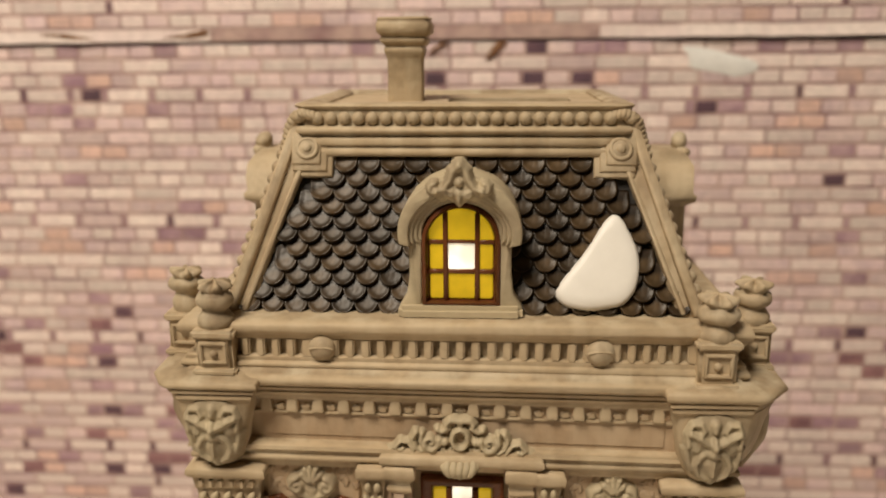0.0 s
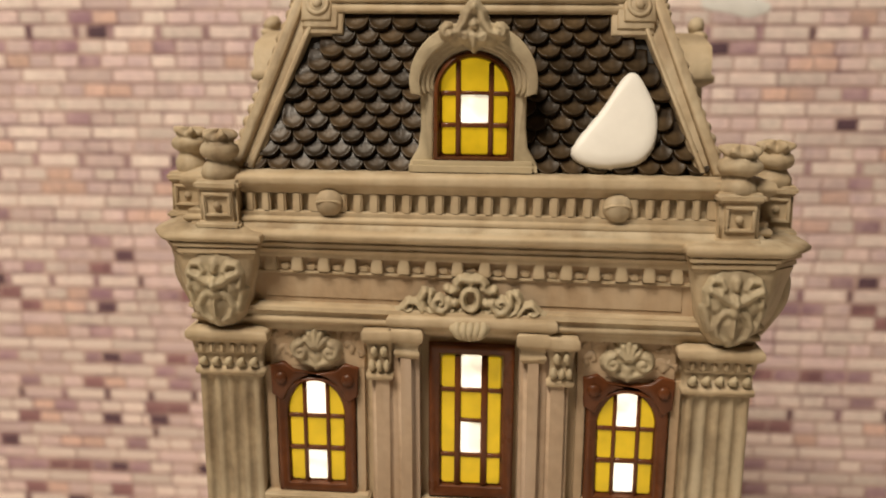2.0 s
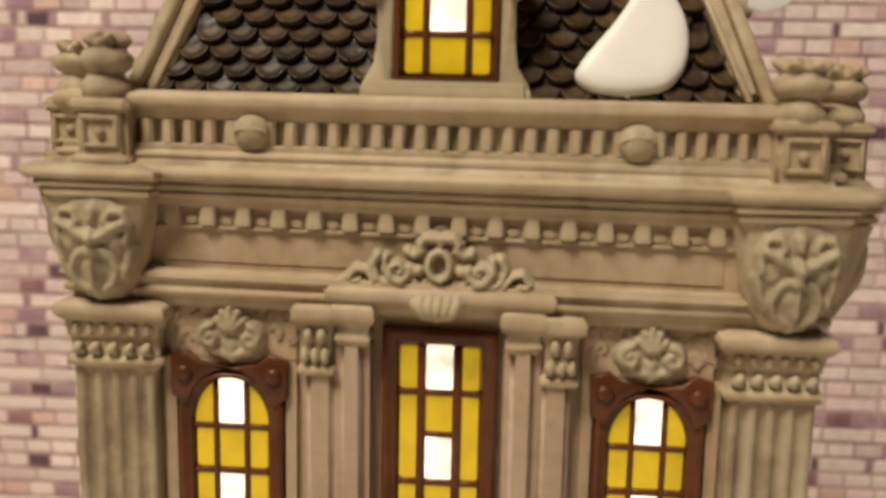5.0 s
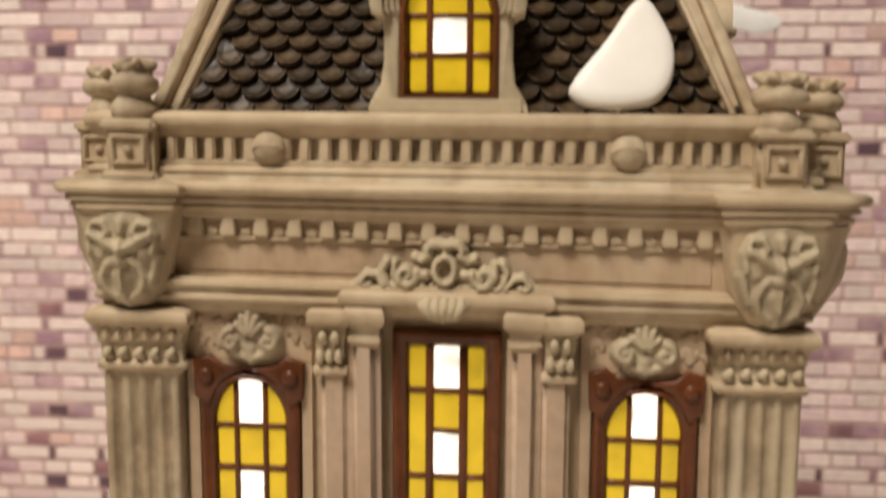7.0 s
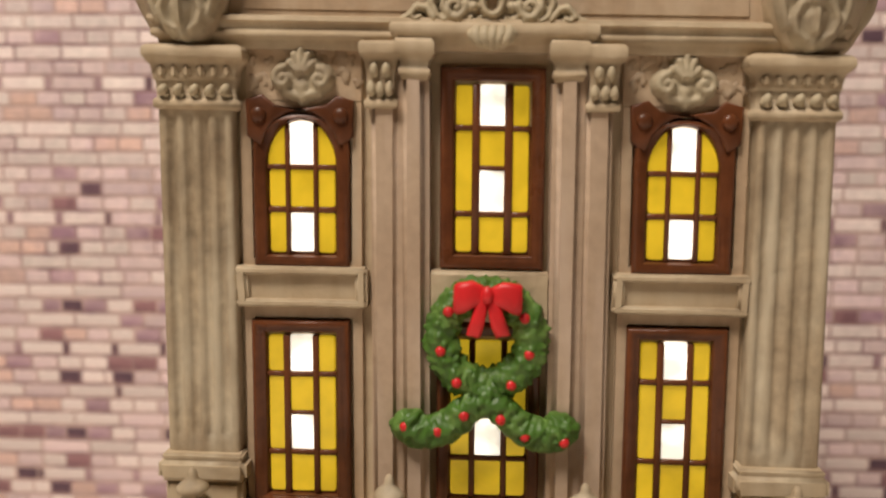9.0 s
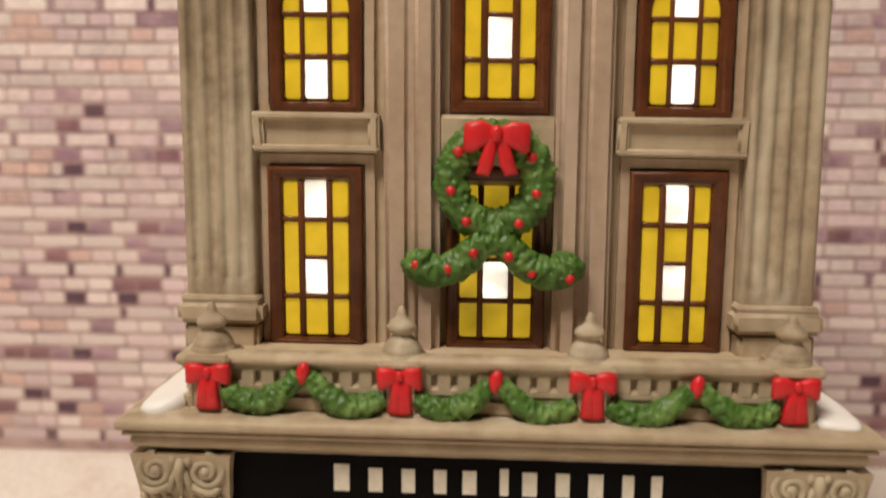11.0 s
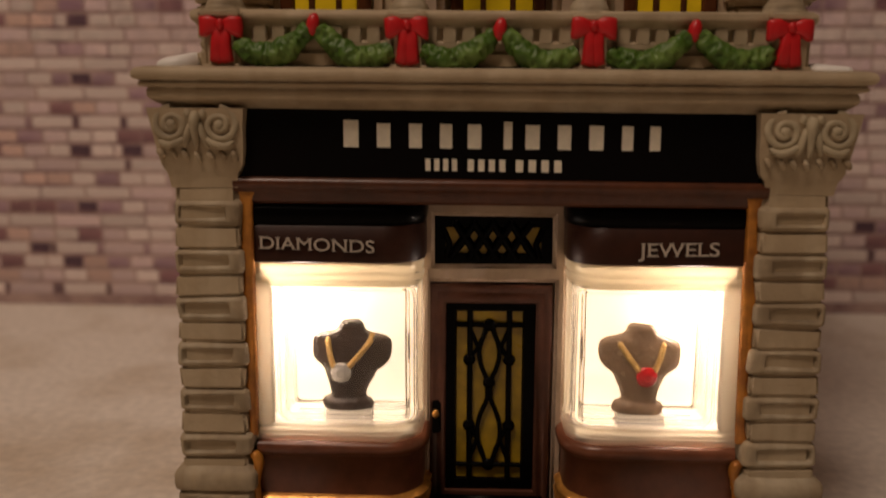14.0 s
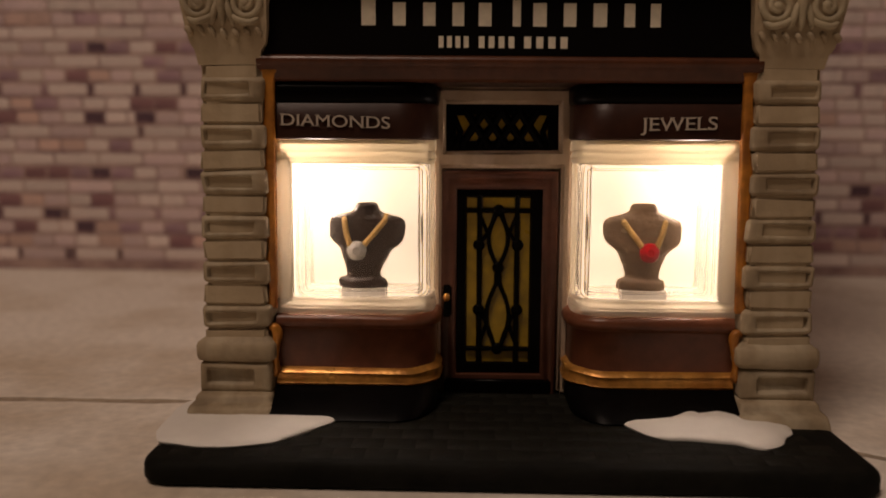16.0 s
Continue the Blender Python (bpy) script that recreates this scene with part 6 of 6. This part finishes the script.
    part("door_grille", bm, BLACK, door, "black iron grille of curves and bosses")
    bm = bmesh.new()
    box(bm, -1.19, -0.99, -0.13, 0.0, 1.95, 2.6, 0.04)
    plate_ = part("lock_plate", bm, BLACK, door)
    bm = bmesh.new()
    ball(bm, (-1.09, -0.17, 2.36), (0.07, 0.07, 0.085), 14, 10)
    part("door_knob", bm, GOLD, plate_, "gold door knob")


shop_sign()
for side in (-1, 1):
    bay(side)
entrance()


# ---- snow ----
def snow_patch(pts, z, h, name="snow_patch", label="", m=None, bank=0.0, rise=0.0):
    bm = bmesh.new()
    loops = []
    if m is None:
        pts = [(x + 0.05 * noise.noise((x * 2.1, y * 2.1, 1.0)), y + 0.08 * noise.noise((x * 2.1, y * 2.1, 7.0))) for x, y in rounded(pts)]
    cx, cy = sum(p[0] for p in pts) / len(pts), sum(p[1] for p in pts) / len(pts)
    for d, k in ((1.0, 0.0), (1.01, 0.35), (0.97, 0.72), (0.88, 0.93), (0.7, 1.0), (0.35, 1.06)):
        loops.append([(cx + (x - cx) * d, cy + (y - cy) * d, z + h * k) for x, y in pts])
    loft(bm, loops)
    if bank:  # heaped up towards the house
        for v in bm.verts:
            v.co.z += bank * min(max((v.co.z - z) / h, 0), 1) * min(max((5.75 - abs(v.co.x)) / 0.8, 0), 1)
    if rise:  # swept up against the foot of the shop window
        for v in bm.verts:
            v.co.z += rise * min(max((v.co.y + 2.15) / 0.8, 0), 1) * min(max((v.co.x - 1.9) / 1.4, 0), max((4.75 - v.co.x) / 0.6, 0), 1)
    if m is not None:
        bm.transform(m)
    bm.verts.ensure_lookup_table()
    ob = part(name, bm, SNOW, None, base=tuple(bm.verts[0].co), wobble=0.02)
    return tagged(ob, label, "snow", "snow patches on the model house")


snow_patch([(-5.9, -3.22), (-5.57, -3.34), (-5.06, -3.45), (-4.59, -3.45), (-4.16, -3.30), (-3.81, -3.20), (-3.58, -2.80), (-3.25, -2.42), (-3.0, -1.92), (-3.02, -1.62), (-3.36, -1.42), (-3.71, -1.27), (-4.0, -0.92),
            (-4.2, -0.6), (-6.0, -0.6), (-6.08, -2.0)], 0.40, 0.10, label="white glazed snow on the pavement beside the shop pier")
snow_patch([(2.08, -1.92), (2.40, -1.40), (3.05, -1.24), (3.48, -1.16), (3.87, -0.86), (4.1, -0.95), (4.6, -1.2), (5.0, -1.7), (4.98, -2.25), (4.90, -2.44), (4.65, -2.82), (4.32, -3.07), (4.10, -3.05), (3.83, -2.87), (3.20, -2.76),
            (2.56, -2.66), (2.30, -2.32)], 0.40, 0.10, rise=0.24,
           label="white glazed snow on the pavement below the shop window")
for side in (-1, 1):
    snow_patch([(side * x, y) for x, y in [(4.85, -1.35), (5.3, -1.62), (5.56, -1.64), (5.70, -1.46), (5.76, -0.4), (5.70, 1.2), (4.9, 1.2)]][::side], 8.68, 0.12, bank=0.20 if side < 0 else 0.06,
               label="snow heaped on the end of the shop cornice")
# the drop-shaped patch on the roof
snow_patch([(x, y) for x, y in rounded([(3.0, 21.82 - 19.95), (3.24, 21.58 - 19.95), (3.48, 20.95 - 19.95), (3.42, 20.38 - 19.95), (3.12, 20.07 - 19.95), (2.5, 19.97 - 19.95), (1.96, 20.08 - 19.95),
                                  (1.78, 20.36 - 19.95), (2.42, 21.05 - 19.95), (2.76, 21.60 - 19.95)])], 0.06, 0.22, label="thick drop-shaped patch of white snow on the dark roof",
           m=ROOF @ Matrix(((1, 0, 0, 0), (0, 0, -1, 0), (0, 1 / math.cos(TILT_ROOF), 0, 0), (0, 0, 0, 1))))


# ---- christmas greenery ----
def leafy(bm, amount=0.07, freq=6.0):
    """Small overlapping leaf lumps, pushed out along the normals, over a wider unevenness."""
    bm.normal_update()
    for v in bm.verts:
        n = noise.noise_vector(v.co * freq * 0.6)
        d = noise.voronoi(v.co * freq)[0][0]
        v.co += 0.5 * amount * Vector(n) + v.normal * amount * (0.9 - 2.2 * min(d, 0.6))


def berries(parent, spots, r=0.085):
    for x, y, z in spots:
        bm = bmesh.new()
        ball(bm, (x, y, z), (r, r * 0.8, r), 12, 8)
        part("berry", bm, RED, parent, "red berry")


def bow_mesh(bm, x, y, z, w, h, spread=1.0):
    """A moulded ribbon bow: two puffed loops, a knot and two tails, spread apart or lying together."""
    for e in (-1, 1):
        loops = []
        droop = 0.04 * spread
        for u, half, lift, d in ((0.02, 0.13, 0.0, 0.07), (0.12, 0.17, 0.01, 0.12), (0.26, 0.235, 0.01, 0.15), (0.40, 0.27, -droop, 0.15), (0.51, 0.27, -1.5 * droop, 0.12), (0.555, 0.235, -1.6 * droop, 0.06)):
            loops.append([(x + e * u * w, y - w * d * math.copysign(abs(math.sin(a)) ** 0.7, math.sin(a)), z + w * (lift + half * math.copysign(abs(math.cos(a)) ** 0.42, math.cos(a)))) for a in (2 * math.pi * k / 20 for k in range(20))])
        loft(bm, loops)
        if spread > 0.9:
            tail = [(-0.03, 0.0), (0.17, -0.05), (0.26, -0.5), (0.36, -1.0), (0.13, -1.07), (0.05, -0.78)]
        else:
            tail = [(-0.05, 0.0), (0.24, -0.1), (0.26, -0.5), (0.26 + 0.08 * spread, -1.0), (0.06, -1.07), (-0.06, -1.0)]
        plate(bm, [(x + e * a * w, z + b * h) for a, b in tail][::e], y + 0.06, y - 0.11 * w, 0.055)
    ball(bm, (x, y - 0.10 * w, z + 0.02 * w), (0.11 * w, 0.10 * w, 0.15 * w), 14, 10)


def wreath():
    w = thing("wreath", (-0.04, 0.0, 12.4), "glossy green wreath with red berries and a red bow", "wreath")
    bm = bmesh.new()
    cx, cz, R, r = -0.04, 12.38, 0.72, 0.285
    n, k = 220, 44
    rows = []
    for i in range(n):
        a = 2 * math.pi * i / n
        rows.append([(cx + (R + r * math.cos(b)) * math.cos(a), -0.24 + r * 0.95 * math.sin(b), cz + (R + r * math.cos(b)) * math.sin(a) * 1.02) for b in (2 * math.pi * j / k for j in range(k))])
    rows.append(rows[0])
    loft(bm, rows, cap=(False, False))
    bmesh.ops.remove_doubles(bm, verts=bm.verts[:], dist=0.0005)
    leafy(bm, 0.065, 8.0)
    part("ring", bm, GREEN, w, "lumpy green leaves")
    for e in (-1, 1):
        bm = bmesh.new()
        pts = [Vector(p) for p in ((-0.05 - e * 0.18, -0.36, 11.60), (-0.05 + e * 0.05, -0.40, 11.42), (-0.05 + e * 0.32, -0.40, 11.22), (-0.05 + e * 0.62, -0.38, 10.96), (-0.05 + e * 0.92, -0.36, 10.87),
                                     (-0.05 + e * 1.12, -0.36, 10.91), (-0.05 + e * 1.26, -0.34, 11.04), (-0.05 + e * 1.34, -0.34, 11.18))]
        line = smooth(pts, 16)
        m = len(line)
        tube(bm, line, [(0.20 + 0.11 * i / (m - 1)) * math.sqrt(max(1 - max((i - m + 22) / 21.2, 0) ** 2, 0.01)) for i in range(m)], 34, 0.9)
        leafy(bm, 0.065, 8.0)
        part("tail", bm, GREEN, w)
    bm = bmesh.new()
    bow_mesh(bm, -0.02, -0.56, 13.14, 0.96, 0.62)
    part("bow", bm, RED, w, "glossy red bow", wobble=0.03)
    berries(w, [(-0.64, -0.50, 12.86), (0.56, -0.50, 12.78), (-0.76, -0.48, 12.22), (0.64, -0.48, 12.20), (-0.50, -0.50, 11.72), (0.36, -0.50, 11.70), (-0.38, -0.60, 11.22), (0.20, -0.60, 11.17),
                (-0.80, -0.58, 10.94), (0.58, -0.58, 10.90), (-1.32, -0.56, 11.0), (1.20, -0.58, 10.82)])


def garlands():
    spans = [(-4.30, 9.10, -3.10, 9.34), (-2.94, 9.34, -1.76, 9.02), (-1.24, 9.02, -0.08, 9.28), (0.08, 9.28, 1.24, 8.98), (1.76, 8.98, 3.02, 9.26), (3.18, 9.28, 4.36, 9.02)]
    for x0, z0, x1, z1 in spans:
        bm = bmesh.new()
        n = 100
        pts = []
        for i in range(n + 1):
            u = i / n
            pts.append((x0 + (x1 - x0) * u, -1.46 - 0.05 * math.sin(math.pi * u), z0 + (z1 - z0) * u - 0.30 * math.sin(math.pi * u)))
        tube(bm, pts, [0.12 + 0.08 * math.sin(math.pi * min(max(i / n, 0.03), 0.97)) - (0.06 if i in (0, n) else 0.0) for i in range(n + 1)], 32, 0.9)
        leafy(bm, 0.06, 8.0)
        ob = part("garland", bm, GREEN, None, base=((x0 + x1) / 2, -1.46, 8.8))
        tagged(ob, "glossy green garland swag along the balcony parapet", "garland", "garland swags on the balcony")
    for x, z in ((-3.03, 9.40), (0.0, 9.34), (3.10, 9.33)):
        bm = bmesh.new()
        ball(bm, (x, -1.52, z), (0.11, 0.10, 0.19), 12, 8, Euler((0, 0.2, 0)))
        ob = part("garland_bud", bm, RED, None, base=(x, -1.5, z - 0.17))
        tagged(ob, "small red bud between two garland swags", "bud", "red buds on the balcony")
    for x in (-4.54, -1.50, 1.50, 4.60):
        bm = bmesh.new()
        bow_mesh(bm, x, -1.53, 9.38, 0.64, 0.58, 0.72 + 0.12 * math.sin(x * 3))
        ob = part("ribbon_bow", bm, RED, None, base=(x, -1.55, 8.7), wobble=0.03)
        tagged(ob, "glossy red ribbon bow on a balcony pedestal", "bow", "red bows on the balcony")


wreath()
garlands()


# ---- what stands in the shop windows ----
def bust(x, material, label, lean=0.0, wide=1.0):
    """A necklace stand: neck, square shoulders, tapering chest and foot, in one piece."""
    bm = bmesh.new()
    prof = [(0.36, 0.16, 2.63), (0.45, 0.22, 2.645), (0.475, 0.24, 2.69), (0.48, 0.24, 2.77), (0.45, 0.22, 2.83), (0.37, 0.17, 2.86), (0.335, 0.16, 2.89), (0.335, 0.17, 2.95), (0.37, 0.19, 3.10), (0.43, 0.22, 3.24),
            (0.465, 0.24, 3.34), (0.53, 0.26, 3.42), (0.65, 0.26, 3.50), (0.72, 0.25, 3.59), (0.74, 0.24, 3.72), (0.74, 0.23, 3.87), (0.715, 0.22, 3.96), (0.64, 0.20, 4.02), (0.48, 0.19, 4.06), (0.34, 0.18, 4.10),
            (0.27, 0.18, 4.15), (0.245, 0.18, 4.23), (0.19, 0.15, 4.28), (0.05, 0.05, 4.29)]
    n = 26
    loft(bm, [[(x + wide * w * math.copysign(abs(math.cos(a)) ** 0.75, math.cos(a)), -0.55 + d * math.sin(a), z) for a in (2 * math.pi * k / n for k in range(n))] for w, d, z in prof])
    bm.transform(Matrix.Translation((x, -0.55, 2.60)) @ Matrix.Rotation(radians(lean), 4, "Y") @ Matrix.Translation((-x, 0.55, -2.63)))
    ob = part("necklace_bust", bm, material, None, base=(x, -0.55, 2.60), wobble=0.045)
    return tagged(ob, label, "display bust", "necklace busts in the shop windows")


def necklace(x, gem, name, label, dx):
    t = thing("necklace", (x, -0.8, 3.28), label, "necklace", "necklaces on the busts")
    bm = bmesh.new()
    for e in (-1, 1):
        pts = [(x + e * 0.40, -0.60, 4.02), (x + e * 0.38, -0.76, 3.92), (x + dx * 0.5 + e * 0.27, -0.83, 3.70), (x + dx + e * 0.13, -0.84, 3.46)]
        line = []
        for a, b in zip(pts, pts[1:]):
            line += [Vector(a).lerp(Vector(b), u / 8) for u in range(8)]
        # twisted links, each a flat little bead turned against the next
        for i, q in enumerate(line):
            ball(bm, q, (0.062, 0.034, 0.038), 8, 6, Euler((0, e * (0.9 if i % 2 else 0.2), 0)))
    part("chain", bm, CHAINGOLD, t, "gold chain")
    bm = bmesh.new()
    lathe(bm, [(0.13, -0.05), (0.185, -0.03), (0.192, 0.0), (0.165, 0.03), (0.155, 0.03), (0.11, 0.075), (0.06, 0.085), (0.05, 0.07), (0.0, 0.075)], 0, 0, 14)
    bm.transform(Matrix.Translation((x + dx, -0.84, 3.36)) @ Matrix.Rotation(math.pi / 2, 4, "X"))
    part("pendant", bm, gem, t, name)


bust(-2.68, BUST, "dark brown necklace bust with square shoulders in the lit window", 3.0)
bust(2.62, HAZYBUST, "dusty brown square-shouldered necklace bust, lit window haze painted into its colour", 1.0)
necklace(-2.63, CRYSTAL, "clear round crystal pendant", "gold necklace with a round crystal pendant on a bust", -0.14)
necklace(2.63, RUBY, "round red stone pendant", "gold necklace with a round red stone on a bust", 0.09)
